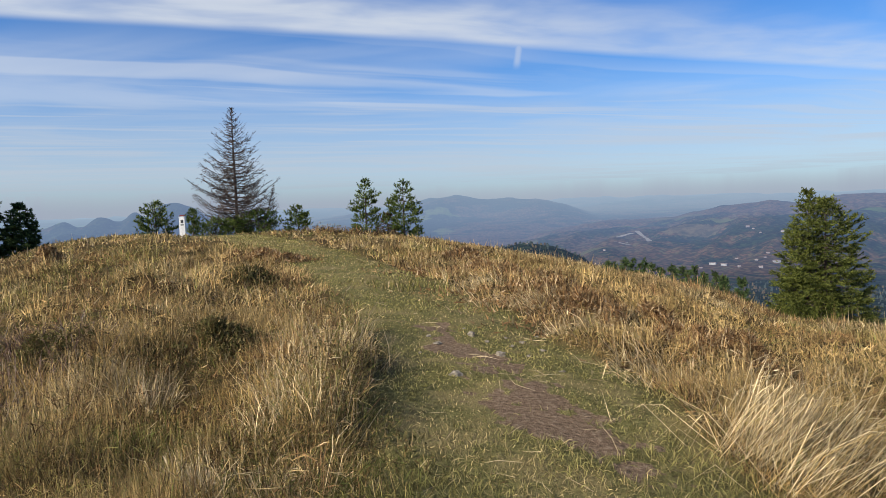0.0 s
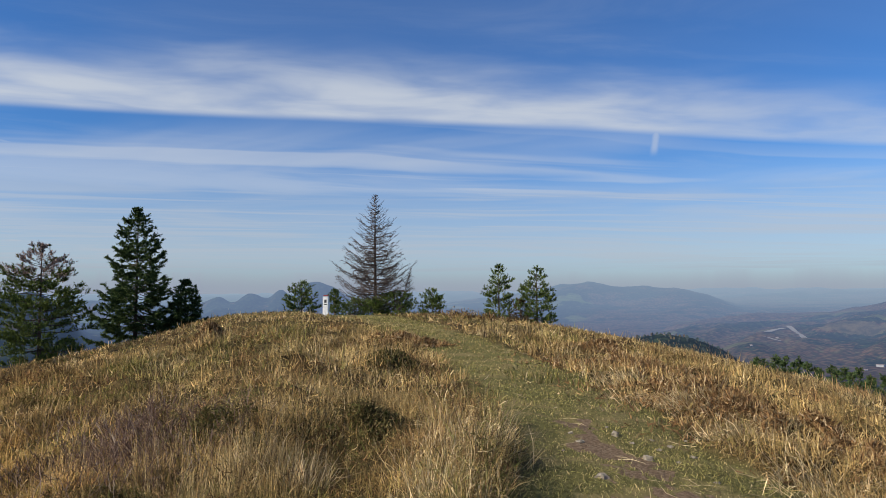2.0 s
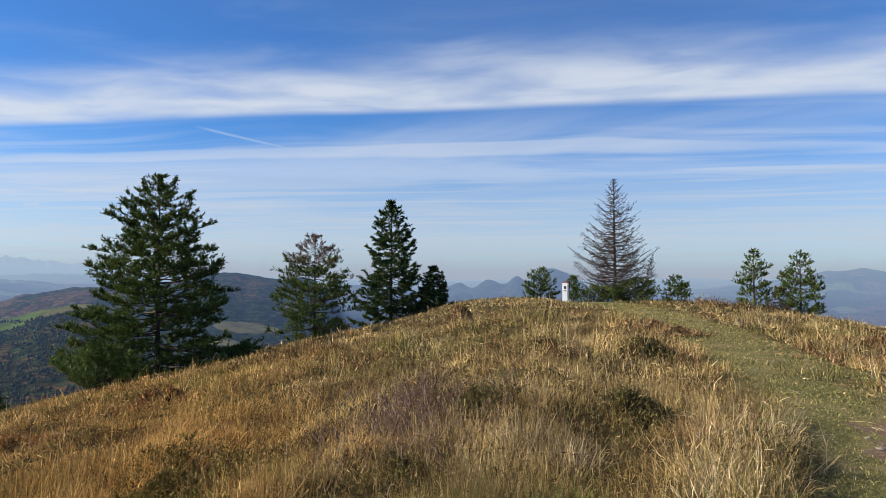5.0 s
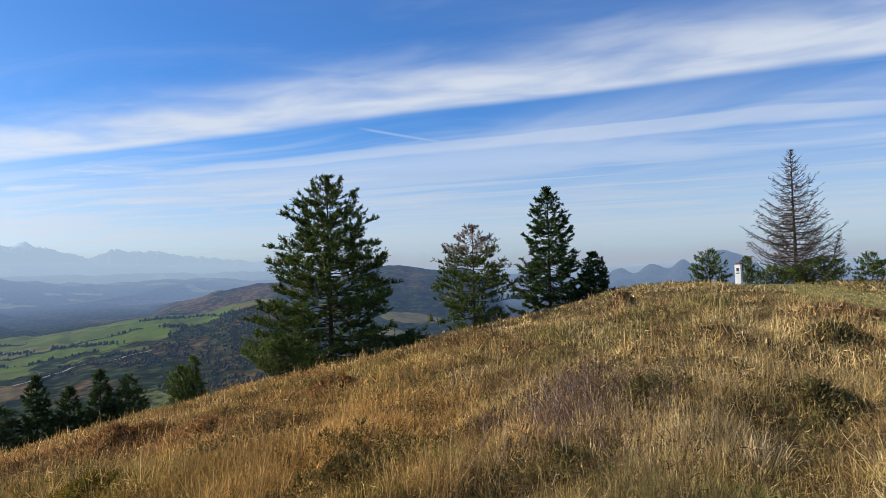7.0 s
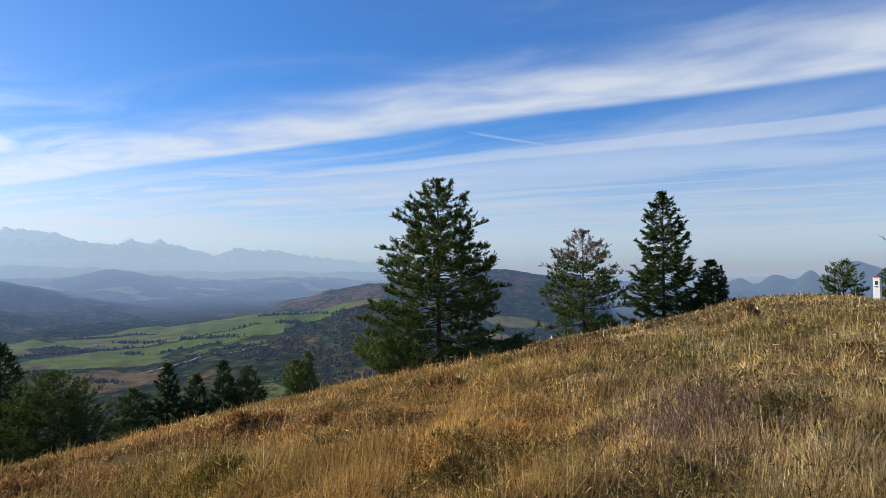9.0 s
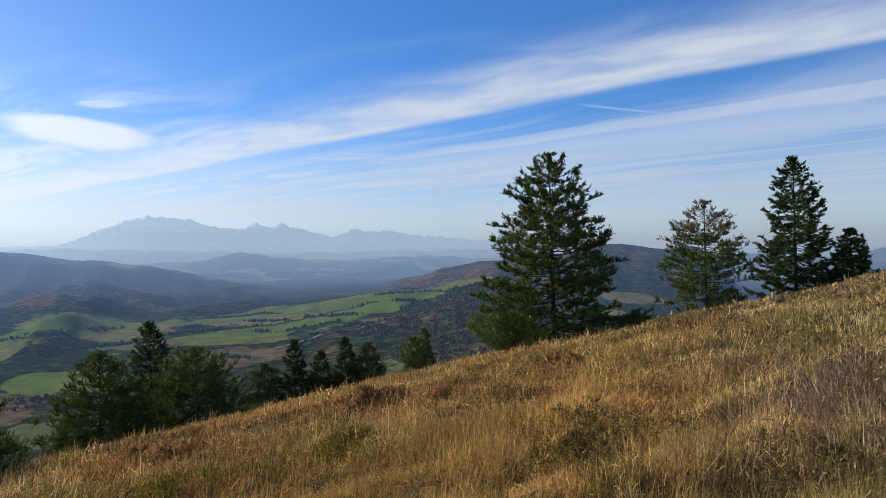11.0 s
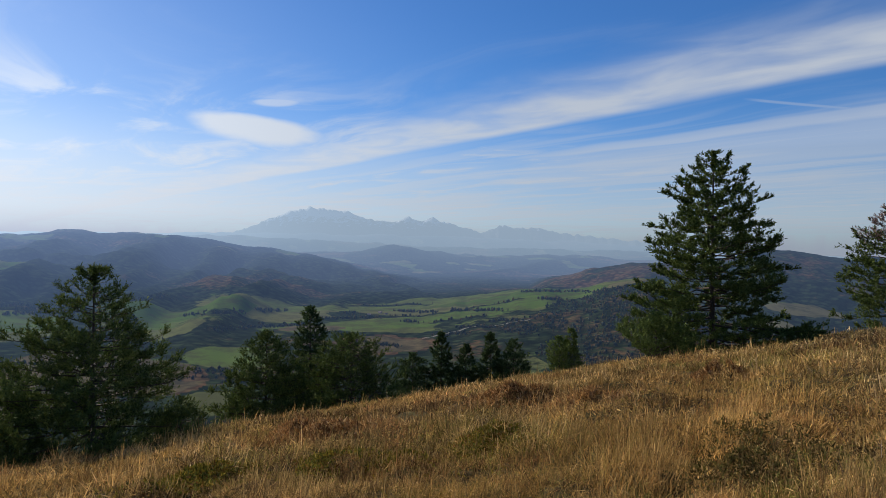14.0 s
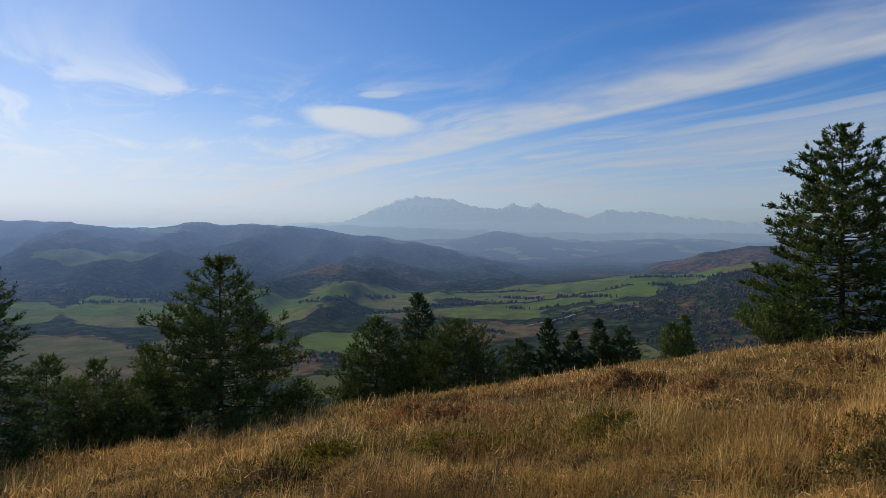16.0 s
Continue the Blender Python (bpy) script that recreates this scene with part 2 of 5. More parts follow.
def shrub_mounds(x, y):
    """The shrubs' own rise of the ground, as shares of their height."""
    up = np.zeros(np.shape(x))
    for az, dist, wide, high, _ in SHRUBS:
        sx, sy = -dist * math.sin(math.radians(az)), dist * math.cos(math.radians(az))
        up = np.maximum(up, high * np.exp(-((x - sx) ** 2 + (y - sy) ** 2) / (wide * wide)))
    return up




def polar(x, y):
    a = np.degrees(np.arctan2(-x, y))
    return np.hypot(x, y), np.where(a < -120, a + 360, a)


def tussocks(x, y, cell=1.25):
    """Nearest of the uneven tussocks of the meadow: distance, and a number from 0 to 1 that is its own."""
    near, own = np.full(x.shape, 9.0), np.zeros(x.shape)
    for i in (-1, 0, 1):
        for j in (-1, 0, 1):
            ix, iy = np.floor(x / cell) + i, np.floor(y / cell) + j
            d = np.hypot(x - (ix + lattice(ix, iy, 1.3)) * cell, y - (iy + lattice(ix, iy, 2.7)) * cell)
            own = np.where(d < near, lattice(ix, iy, 5.1), own)
            near = np.minimum(near, d)
    return near, own


def hill(x, y):
    """Height of the hilltop's ground; the path under the first eye is at 0."""
    r, a = polar(x, y)
    h = EYE - GRASS_TOP
    rc = smooth_table(a, BROW_AT)
    s = np.tan(np.radians(smooth_table(a, BROW))) + 2 * h / rc
    k = h / rc**2
    far = 1.7 * rc
    rr = np.minimum(r, far)
    z = s * rr - k * rr**2 + (r - rr) * (s - 2 * k * far)
    over = np.maximum(r - far, 0)
    z = z - 0.30 * over**2 / (over + 60)
    fade = np.clip(r / 5, 0, 1) * np.clip((rc * 0.85 - r) / 12, 0.2, 1)
    bumps = ((fbm(x * 0.35, y * 0.35, 3) - 0.5) * 0.30 + (fbm(x * 0.95, y * 0.95, 4, 3) - 0.5) * 0.52 * np.clip((r - 2) / 4, 0, 1)) * fade
    near, own = tussocks(x, y, 1.5)
    bumps = bumps + (0.22 * own * np.exp(-((near / 0.5) ** 2)) - 0.05) * np.clip((r - 3) / 2, 0, 1) * np.clip((30 - r) / 12, 0, 1)
    hollow = 0.32 * np.exp(-(((x + 1.2) / 0.42) ** 2 + ((y - 4.3) / 0.38) ** 2)) + 0.22 * np.exp(-(((x + 5.3) / 0.9) ** 2 + ((y - 7.0) / 0.5) ** 2))
    return z - hollow + 0.45 * shrub_mounds(x, y) + bumps * (1 - 0.85 * on_path(x, y))


# the trodden path: centre line and half width along its length
PATH_LINE = [(-6, 1.0), (0, 0.6), (4.4, 0.58), (6, 0.68), (7.3, 0.66), (8.4, 0.25), (10.5, -0.15), (12.5, -0.85), (17.4, -2.5), (20.7, -3.9), (32, -8.7), (50, -17), (70, -26)]
PATH_HALF = [(-6, 1.3), (0, 1.35), (4.4, 1.38), (6, 1.5), (7.3, 1.5), (8.4, 1.45), (10.5, 1.45), (12.5, 1.45), (17.4, 1.6), (20.7, 1.55), (32, 1.9), (50, 3.0), (70, 3.5)]


def on_path(x, y):
    c, w = smooth_table(y, PATH_LINE), smooth_table(y, PATH_HALF)
    d = np.abs(x - c + (fbm(x * 0.8, y * 0.8, 5) - 0.5) * 0.9)
    return np.clip((w * 1.10 - d) / (w * 0.34), 0, 1) * (y > -6)


def bare(x, y):
    """Where the path is worn down to the earth: a slanting strip."""
    u = np.clip((8.75 - y) / 3.7, -0.3, 1.3)
    cx = 0.0 + 1.0 * u + 0.12 * np.sin(y * 2.1)
    w = 0.23 * np.clip(1.15 - np.abs(u - 0.45) * 1.3, 0, 1) + 0.02
    d = np.abs(x - cx) + (fbm(x * 1.5, y * 1.5, 9) - 0.5) * 1.3 + (fbm(x * 7, y * 7, 10) - 0.5) * 0.8
    return np.clip((w - d) / 0.22 + 0.4, 0, 1) * (y > 4.2) * (y < 10)


# ridges of the far country: distance, breadth, and how high their crests show in each direction
RIDGES = [
    (820, 330, [(52, -9), (57, -2.2), (60, -2.15), (63, -3.0), (66, -3.15), (71, -3.9), (76, -4.7), (80, -5.2), (85, -5.25), (89, -5.1), (92, -5.0), (97, -5.05), (105, -4.75),
                (110, -4.6), (118, -4.5), (126, -5)]),
    (700, 130, [(-16, -8), (-11, -4.5), (-7.3, -3.4), (-5, -3.6), (-1, -5.0), (3, -9)]),
    (1250, 260, [(36, -8), (41, -0.1), (44, 0.05), (47.5, 0.65), (50, 0.4), (54, -0.6), (58, -0.55), (61.5, -1.0), (64.3, -1.8), (67, -2.8), (71, -8)]),
    (1750, 560, [(62, -6), (68, -2.7), (73, -2.25), (80, -1.5), (84.7, -0.4), (89.4, 0.25), (94, 0.85), (98.5, 1.25), (100.7, 1.1), (102.8, 1.3), (106.5, 0.85), (109, 0.9), (112, 1.25), (118, 1.25), (130, 0.8)]),
    (2700, 480, [(30, -4), (44, -0.4), (50, -0.4), (60, -0.25), (64, 0.0), (68.4, -0.2), (75.2, 0.12), (78.5, 0.55), (82, 0.0), (85, -0.1), (95, 0.4), (110, -3)]),
    (3500, 350, [(40, -1), (56, 0.3), (66, 0.45), (76, 0.55), (86, 1.0), (92, 1.15), (98, 1.0), (112, 0.4), (125, -2)]),
    (2300, 260, [(14, -6), (18.5, -0.6), (19.8, 0.35), (21.2, 0.85), (22.4, 0.75), (23.5, -0.25), (24.2, 0.3), (25.2, -0.25), (26.8, -0.05), (28.1, -0.55), (29.4, -0.25), (30.8, -0.85),
                 (34, -0.9), (38, -0.4), (44, -2)]),
    (1900, 420, [(-60, -1), (-42, 0.4), (-33, -0.1), (-30.6, -0.15), (-28.1, -0.65), (-25.8, -0.45), (-20.2, -1.15), (-17.3, -1.65), (-12.4, -1.85), (-6, -3.0), (0, -6)]),
    (3100, 450, [(-30, -3), (-18, -1.6), (-13, -1.2), (-10, -0.1), (-7.8, 0.35), (-3.6, 0.5), (-0.8, 0.83), (2.1, 0.5), (6, -0.2), (11, -1.0), (16, -3)]),
    (4250, 420, [(-60, 0.1), (-30, 0.1), (-10, 0.25), (10, 0.1), (30, 0.0), (50, 0.25), (60, 0.9), (125, 0.8)]),
]
# a high snow-capped range at the end of the view: how high its crest shows
RANGE = [(48, 0.2), (53, 0.95), (59, 1.3), (64, 1.8), (66.6, 2.25), (68.4, 2.3), (69.3, 2.45), (71.1, 1.85), (73, 2.35), (74.6, 2.75), (75.2, 3.1), (76.1, 2.7),
         (77.1, 3.05), (78.5, 2.6), (80.9, 2.85), (82.3, 3.5), (83.0, 3.35), (83.9, 3.5), (85.4, 3.68), (87, 3.3), (89.4, 2.25), (91.7, 1.4), (95, 0.9), (100, 0.2)]


def country(x, y):
    """Height of the land beyond the hill."""
    r, a = polar(x, y)
    floor = smooth_table(a, [(-120, -100), (-30, -112), (0, -105), (30, -90), (60, -66), (90, -68), (120, -66), (240, -100)])
    floor = floor * np.clip(1 - (r - 1200) / 3400, 0, 1) + (fbm(x / 130, y / 130, 21) - 0.5) * 7 * np.clip(r / 400, 0, 1)
    z = np.maximum(hill(x, y), floor)
    z = np.where(r > 500, floor, z)
    for k, (dist, broad, crest) in enumerate(RIDGES):
        rough = (fbm(a * 0.9 + 40, r / 260.0, 31 + k, 5) - 0.5) * 0.42
        top = EYE + dist * np.tan(np.radians(smooth_table(a, crest) + rough))
        side = np.where(r < dist, broad, broad * 1.1)
        spur = 1 + (1.3 if dist > 1500 else 0.1) * (fbm(a * 0.22 + 7 + r / 400.0, r / 700.0, 51 + k, 4) - 0.5)
        g = np.exp(-(((r - dist) / (side * spur)) ** 2))
        rib = 1 - np.abs(2 * fbm(x / 170.0 + 3 * k, y / 170.0, 91 + k, 4) - 1)
        rise = floor + (top - floor) * g + (rib - 0.75) * (0.022 * dist if 1200 < dist < 2500 else 2.0) * g * (1 - g) * 3.4
        z = np.where(top > floor, np.maximum(z, rise), z)
    return z


def mountains(x, y):
    """The high range that closes the view: craggy, with ribs running down its face."""
    r, a = polar(x, y)
    crag = fbm(a * 2.6, r / 300, 77, 5)
    rib = fbm(a * 3.5 + r / 160, r / 200, 78, 4) - 0.5
    m = np.interp(a, [k[0] for k in RANGE], [k[1] for k in RANGE]) + (crag - 0.45) * 0.4
    g = np.clip(1.0 - np.abs(r - 4600) / 230, 0, 1)
    return (EYE + 4600 * np.tan(np.radians(np.maximum(m, 0)))) * g + rib * 26 * np.minimum(g, 1 - g) * 2 - 8


def numpy_mesh(name, verts, faces, mats, smooth=True, face_mats=None):
    """A mesh from arrays; faces is an (n, 3) or (n, 4) array."""
    mesh = bpy.data.meshes.new(name)
    verts, faces = np.asarray(verts, np.float32), np.asarray(faces, np.int32)
    count, corners = faces.shape
    mesh.vertices.add(len(verts))
    mesh.vertices.foreach_set("co", verts.ravel())
    mesh.loops.add(count * corners)
    mesh.loops.foreach_set("vertex_index", faces.ravel())
    mesh.polygons.add(count)
    mesh.polygons.foreach_set("loop_start", np.arange(0, count * corners, corners, dtype=np.int32))
    mesh.polygons.foreach_set("use_smooth", np.full(count, smooth))
    for mat in mats:
        mesh.materials.append(mat)
    if face_mats is not None:
        mesh.polygons.foreach_set("material_index", np.asarray(face_mats, np.int32))
    mesh.update(calc_edges=True)
    return mesh


def polar_sheet(name, radii, azimuths, height, mats):
    rr, aa = np.meshgrid(radii, np.radians(azimuths), indexing="ij")
    x, y = -rr * np.sin(aa), rr * np.cos(aa)
    z = height(x, y)
    verts = np.stack([x, y, z], -1).reshape(-1, 3)
    nr, na = rr.shape
    i, j = np.meshgrid(np.arange(nr - 1), np.arange(na), indexing="ij")
    j2 = (j + 1) % na
    faces = np.stack([i * na + j, (i + 1) * na + j, (i + 1) * na + j2, i * na + j2], -1).reshape(-1, 4)
    return numpy_mesh(name, verts, faces, mats)


# earth under the grass, its straw darkened for the shade between tufts, with the worn strip on the path
SOIL, n = material("meadow_earth")
p = position(n)
wear = n.node("ShaderNodeAttribute", attribute_name="wear").outputs["Color"]
sepw = n.node("ShaderNodeSeparateColor")
n.put(sepw.inputs[0], wear)
big, grain = n.noise(p, 0.9, 4.0), n.noise(p, 22.0, 5.0, 0.65)
straw = n.ramp(n.noise(p, 9.0, 5.0, 0.7), [(0.3, (0.026, 0.017, 0.009)), (0.5, (0.080, 0.052, 0.022)), (0.72, (0.16, 0.108, 0.048))])
straw = n.mix(n.step(big, 0.45, 0.65, 0.0, 0.5), straw, (0.075, 0.075, 0.028))
turf = n.ramp(n.noise(p, 16.0, 5.0, 0.7), [(0.3, (0.075, 0.068, 0.025)), (0.55, (0.155, 0.140, 0.050)), (0.75, (0.25, 0.20, 0.09))])
earth = n.ramp(grain, [(0.28, (0.090, 0.060, 0.036)), (0.5, (0.180, 0.122, 0.076)), (0.75, (0.31, 0.23, 0.15))])
turf = n.mix(n.step(n.noise(p, 1.3, 4.0, 0.6), 0.45, 0.62, 0.0, 0.7), turf, (0.24, 0.185, 0.085))
col = n.mix(sepw.outputs[0], straw, turf)
col = n.mix(n.step(n.math("ADD", sepw.outputs[1], n.math("MULTIPLY_ADD", grain, 0.5, -0.25)), 0.3, 0.6), col, earth)
finish(n, col, 1.0, n.math("ADD", grain, big), 0.03, spec=0.03)

def haze_glow(n, col, dist, most=0.97):
    """A distant surface with haze mixed in as emission, stronger with distance."""
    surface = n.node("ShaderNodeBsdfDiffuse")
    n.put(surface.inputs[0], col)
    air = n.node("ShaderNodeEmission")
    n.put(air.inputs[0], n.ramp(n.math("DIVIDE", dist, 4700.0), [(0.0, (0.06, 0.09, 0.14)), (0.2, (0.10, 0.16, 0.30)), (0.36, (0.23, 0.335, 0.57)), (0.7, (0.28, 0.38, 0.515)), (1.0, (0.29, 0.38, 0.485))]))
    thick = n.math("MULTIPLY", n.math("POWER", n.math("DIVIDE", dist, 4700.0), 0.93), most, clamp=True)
    # the haze emission is made brighter towards the sun's bearing
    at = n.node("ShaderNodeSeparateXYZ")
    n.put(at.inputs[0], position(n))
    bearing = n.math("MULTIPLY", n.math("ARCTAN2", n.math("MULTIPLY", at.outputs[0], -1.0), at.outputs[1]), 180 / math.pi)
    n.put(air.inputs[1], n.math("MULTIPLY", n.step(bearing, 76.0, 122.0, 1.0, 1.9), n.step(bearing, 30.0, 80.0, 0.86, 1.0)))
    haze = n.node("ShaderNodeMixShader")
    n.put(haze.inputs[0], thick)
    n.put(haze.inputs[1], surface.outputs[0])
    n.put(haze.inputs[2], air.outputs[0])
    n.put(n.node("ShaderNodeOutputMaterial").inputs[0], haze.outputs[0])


# land of the valley and the far hills: fields, woods, and haze put in as emission
LAND, n = material("distant_land")
p = position(n)
sepp = n.node("ShaderNodeSeparateXYZ")
n.put(sepp.inputs[0], p)
flat = n.xyz(sepp.outputs[0], sepp.outputs[1])
dist = n.node("ShaderNodeVectorMath", operation="LENGTH")
n.put(dist.inputs[0], flat)
dist = dist.outputs["Value"]
rim = n.node("ShaderNodeAttribute", attribute_name="cover").outputs["Color"]
sepc = n.node("ShaderNodeSeparateColor")
n.put(sepc.inputs[0], rim)
woods_at, autumn = sepc.outputs[0], sepc.outputs[1]
tree_grain = n.noise(flat, 0.11, 4.0, 0.7)
crowns = n.node("ShaderNodeTexVoronoi", feature="F1")
crowns.inputs["Scale"].default_value = 0.12
n.put(crowns.inputs["Vector"], flat)
hue = n.node("ShaderNodeSeparateColor")
n.put(hue.inputs[0], crowns.outputs["Color"])
# shade between the tree crowns, put into the woods' colour as dark cell edges
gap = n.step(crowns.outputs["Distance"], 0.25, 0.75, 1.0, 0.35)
stand = n.noise(flat, 0.012, 5.0, 0.65)
conifer_col = n.mix(hue.outputs[0], (0.008, 0.015, 0.009), (0.036, 0.050, 0.022))
leaf_col = n.ramp(n.math("ADD", n.math("MULTIPLY", hue.outputs[1], 0.5), n.math("MULTIPLY", stand, 0.6)),
                  [(0.25, (0.040, 0.030, 0.020)), (0.45, (0.088, 0.058, 0.032)), (0.6, (0.122, 0.066, 0.034)), (0.8, (0.10, 0.085, 0.040))])
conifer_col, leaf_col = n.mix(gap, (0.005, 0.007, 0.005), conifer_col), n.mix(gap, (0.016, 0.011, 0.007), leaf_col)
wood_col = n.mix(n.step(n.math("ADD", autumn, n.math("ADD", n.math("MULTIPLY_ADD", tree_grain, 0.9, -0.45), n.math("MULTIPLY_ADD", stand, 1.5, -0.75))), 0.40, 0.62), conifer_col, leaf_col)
cells = n.node("ShaderNodeTexVoronoi", feature="F1")
cells.inputs["Scale"].default_value = 0.011
warp = n.node("ShaderNodeMapping")
warp.inputs["Scale"].default_value, warp.inputs["Rotation"].default_value = (1.0, 0.38, 1.0), (0, 0, 0.5)
n.put(warp.inputs[0], flat)
n.put(cells.inputs["Vector"], warp.outputs[0])
plot = n.node("ShaderNodeSeparateColor")
n.put(plot.inputs[0], cells.outputs["Color"])
field = n.ramp(plot.outputs[0], [(0.0, (0.058, 0.098, 0.020)), (0.5, (0.080, 0.118, 0.026)), (0.78, (0.098, 0.112, 0.036)), (1.0, (0.125, 0.105, 0.050))])
field = n.mix(n.step(n.noise(flat, 0.035, 6.0, 0.7), 0.42, 0.62, 0.0, 0.75), field, (0.058, 0.056, 0.026))
field = n.mix(n.step(autumn, 0.3, 0.8), field, n.mix(n.step(n.noise(flat, 0.04, 5.0, 0.7), 0.35, 0.65), (0.040, 0.036, 0.022), (0.11, 0.085, 0.046)))
wood_mask = n.step(n.math("ADD", woods_at, n.math("MULTIPLY_ADD", n.noise(flat, 0.03, 5.0, 0.7), 1.1, -0.55)), 0.42, 0.56)
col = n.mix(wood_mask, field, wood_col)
haze_glow(n, col, dist)

# open fields of the valley: bearing, distance, half breadth in degrees, half depth in metres, brownness
FIELDS = [(108, 700, 4.6, 130, 0), (110, 1130, 4.0, 70, 0), (114.5, 700, 2.2, 95, 0), (88.5, 780, 6.0, 95, 0), (97, 590, 3.2, 50, 0), (91.5, 455, 3.6, 40, 0.2),
          (93, 325, 2.2, 25, 0), (72, 800, 9.0, 150, 0), (66, 830, 7.5, 190, 0), (60, 900, 5.0, 150, 0), (79, 640, 4.5, 70, 0.1), (79, 505, 4.0, 45, 1), (85, 620, 2.5, 25, 0.9),
          (105, 400, 8.0, 75, 0.75), (113, 450, 5.0, 90, 0.6), (97, 390, 3.5, 45, 0.8), (96.5, 700, 3.0, 60, 0), (46.5, 900, 2.6, 34, 0), (38.5, 960, 2.2, 28, 0.3), (48.5, 800, 1.5, 25, 0), (-14.8, 1450, 0.8, 28, 0.9), (-20, 1500, 2.5, 30, 0.8), (-11, 1300, 4.0, 30, 0.6)]
# dark woods and thickets that lie on them
WOODS = [(61.5, 590, 4.8, 150), (59.5, 450, 4.5, 130), (63.5, 430, 3.0, 60), (66.5, 545, 3.0, 50), (84, 560, 2.2, 22), (104, 830, 9.0, 40), (99, 560, 1.0, 130), (76, 720, 3.2, 9), (70, 745, 2.6, 9), (66, 850, 1.6, 20),
         (73, 640, 2.8, 10), (78, 860, 3.0, 14), (92, 395, 4.0, 22), (89, 660, 3.5, 10), (82.5, 760, 1.5, 25), (111, 880, 6, 40)]


def spot(a, r, at, dist, half_a, half_r):
    return 1 - np.sqrt(((a - at) / half_a) ** 2 + ((r - dist) / half_r) ** 2)


def cover(x, y):
    """How wooded the land is, and how much of the wood has turned brown."""
    r, a = polar(x, y)
    rough = (fbm(x / 60, y / 60, 61) - 0.5) * 0.9
    field = np.full_like(r, -1.0)
    for at, dist, half_a, half_r, _ in FIELDS:
        field = np.maximum(field, spot(a, r, at, dist, half_a, half_r))
    wood = np.full_like(r, -1.0)
    for at, dist, half_a, half_r in WOODS:
        wood = np.maximum(wood, spot(a, r, at, dist, half_a, half_r))
    inside = np.clip((field + rough * 0.5) * 4 + 0.5, 0, 1) * (1 - np.clip((wood + rough * 0.5) * 5 + 0.5, 0, 1))
    far_open = np.where(r > 1500, np.clip((fbm(x / 150, y / 90, 67) - 0.60) * 7, 0, 1) * 0.8, 0)
    woods = 0.82 - 0.70 * np.maximum(inside, far_open)
    woods = woods - np.where((r < 900) & (a > 56), 0.30, 0.0) * np.clip((fbm(x / 70, y / 70, 62) - 0.45) * 6, 0, 1)
    woods = np.where(wood + rough * 0.3 > 0.05, 0.97, woods)
    autumn = 0.25 + np.where(r > 1000, 0.13, 0) + (fbm(x / 260, y / 260, 63) - 0.5) * 0.9 + np.where((r > 1050) & (r < 1500) & (a > 54) & (a < 71), 0.10, 0) + np.where(a < 0, 0.15, 0)
    for at, dist, half_a, half_r, brown in FIELDS:
        autumn = np.where(spot(a, r, at, dist, half_a, half_r) > -0.1, brown, autumn)
    return np.clip(woods, 0, 1), np.clip(autumn, 0, 1)


AZ = np.concatenate([np.arange(-42, 122, 0.27), np.arange(122, 318, 2.0)])
JOIN = 150.0
near_r = np.concatenate([[0.0, 0.3], np.geomspace(0.8, 3.4, 16)[:-1], np.linspace(3.4, 11, 84)[:-1], np.geomspace(11, JOIN, 58)])
ground = new("ground", polar_sheet("ground", near_r, AZ, hill, [SOIL]))
tagged(ground, "hilltop meadow ground with brown earth and a trodden path", "ground", kind="structure")


def point_colour(mesh, name, rgb):
    layer = mesh.attributes.new(name, "FLOAT_COLOR", "POINT")
    layer.data.foreach_set("color", np.concatenate([rgb, np.ones((len(rgb), 1))], 1).astype(np.float32).ravel())


def coords(mesh):
    co = np.empty(len(mesh.vertices) * 3, np.float32)
    mesh.vertices.foreach_get("co", co)
    return co.reshape(-1, 3).astype(float)


co = coords(ground.data)
point_colour(ground.data, "wear", np.stack([on_path(co[:, 0], co[:, 1]), bare(co[:, 0], co[:, 1]), np.zeros(len(co))], 1))

far_r = np.concatenate([np.geomspace(JOIN, 1000, 110)[:-1], np.geomspace(1000, 2000, 52)[:-1], np.geomspace(2000, 4400, 44)[:-1], np.linspace(4400, 4780, 6)])
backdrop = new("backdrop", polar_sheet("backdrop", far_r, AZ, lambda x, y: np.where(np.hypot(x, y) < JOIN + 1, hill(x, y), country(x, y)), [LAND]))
tagged(backdrop, "hazy valley with green fields, wooded hills and far mountains", "landscape", kind="structure")
co = coords(backdrop.data)
r, a = polar(co[:, 0], co[:, 1])
woods, autumn = cover(co[:, 0], co[:, 1])
point_colour(backdrop.data, "cover", np.stack([np.clip(woods, 0, 1), np.clip(autumn, 0, 1), np.zeros(len(co))], 1))


SUMMITS, n = material("hazy_summits")
p = position(n)
sepp = n.node("ShaderNodeSeparateXYZ")
n.put(sepp.inputs[0], p)
far_off = n.node("ShaderNodeVectorMath", operation="LENGTH")
n.put(far_off.inputs[0], n.xyz(sepp.outputs[0], sepp.outputs[1]))
rock = n.ramp(n.noise(p, 0.02, 5.0, 0.65), [(0.3, (0.05, 0.055, 0.06)), (0.7, (0.16, 0.16, 0.16))])
snow_line = n.math("ADD", n.math("DIVIDE", sepp.outputs[2], 270.0), n.math("MULTIPLY_ADD", n.noise(p, 0.035, 5.0, 0.7), 1.3, -0.65))
haze_glow(n, n.mix(n.step(snow_line, 0.70, 0.84), rock, (0.85, 0.87, 0.9)), far_off.outputs["Value"], 0.88)
rr, aa = np.meshgrid(np.linspace(4380, 4720, 18), np.radians(np.arange(47, 101, 0.09)), indexing="ij")
x, y = -rr * np.sin(aa), rr * np.cos(aa)
rows, cols = rr.shape
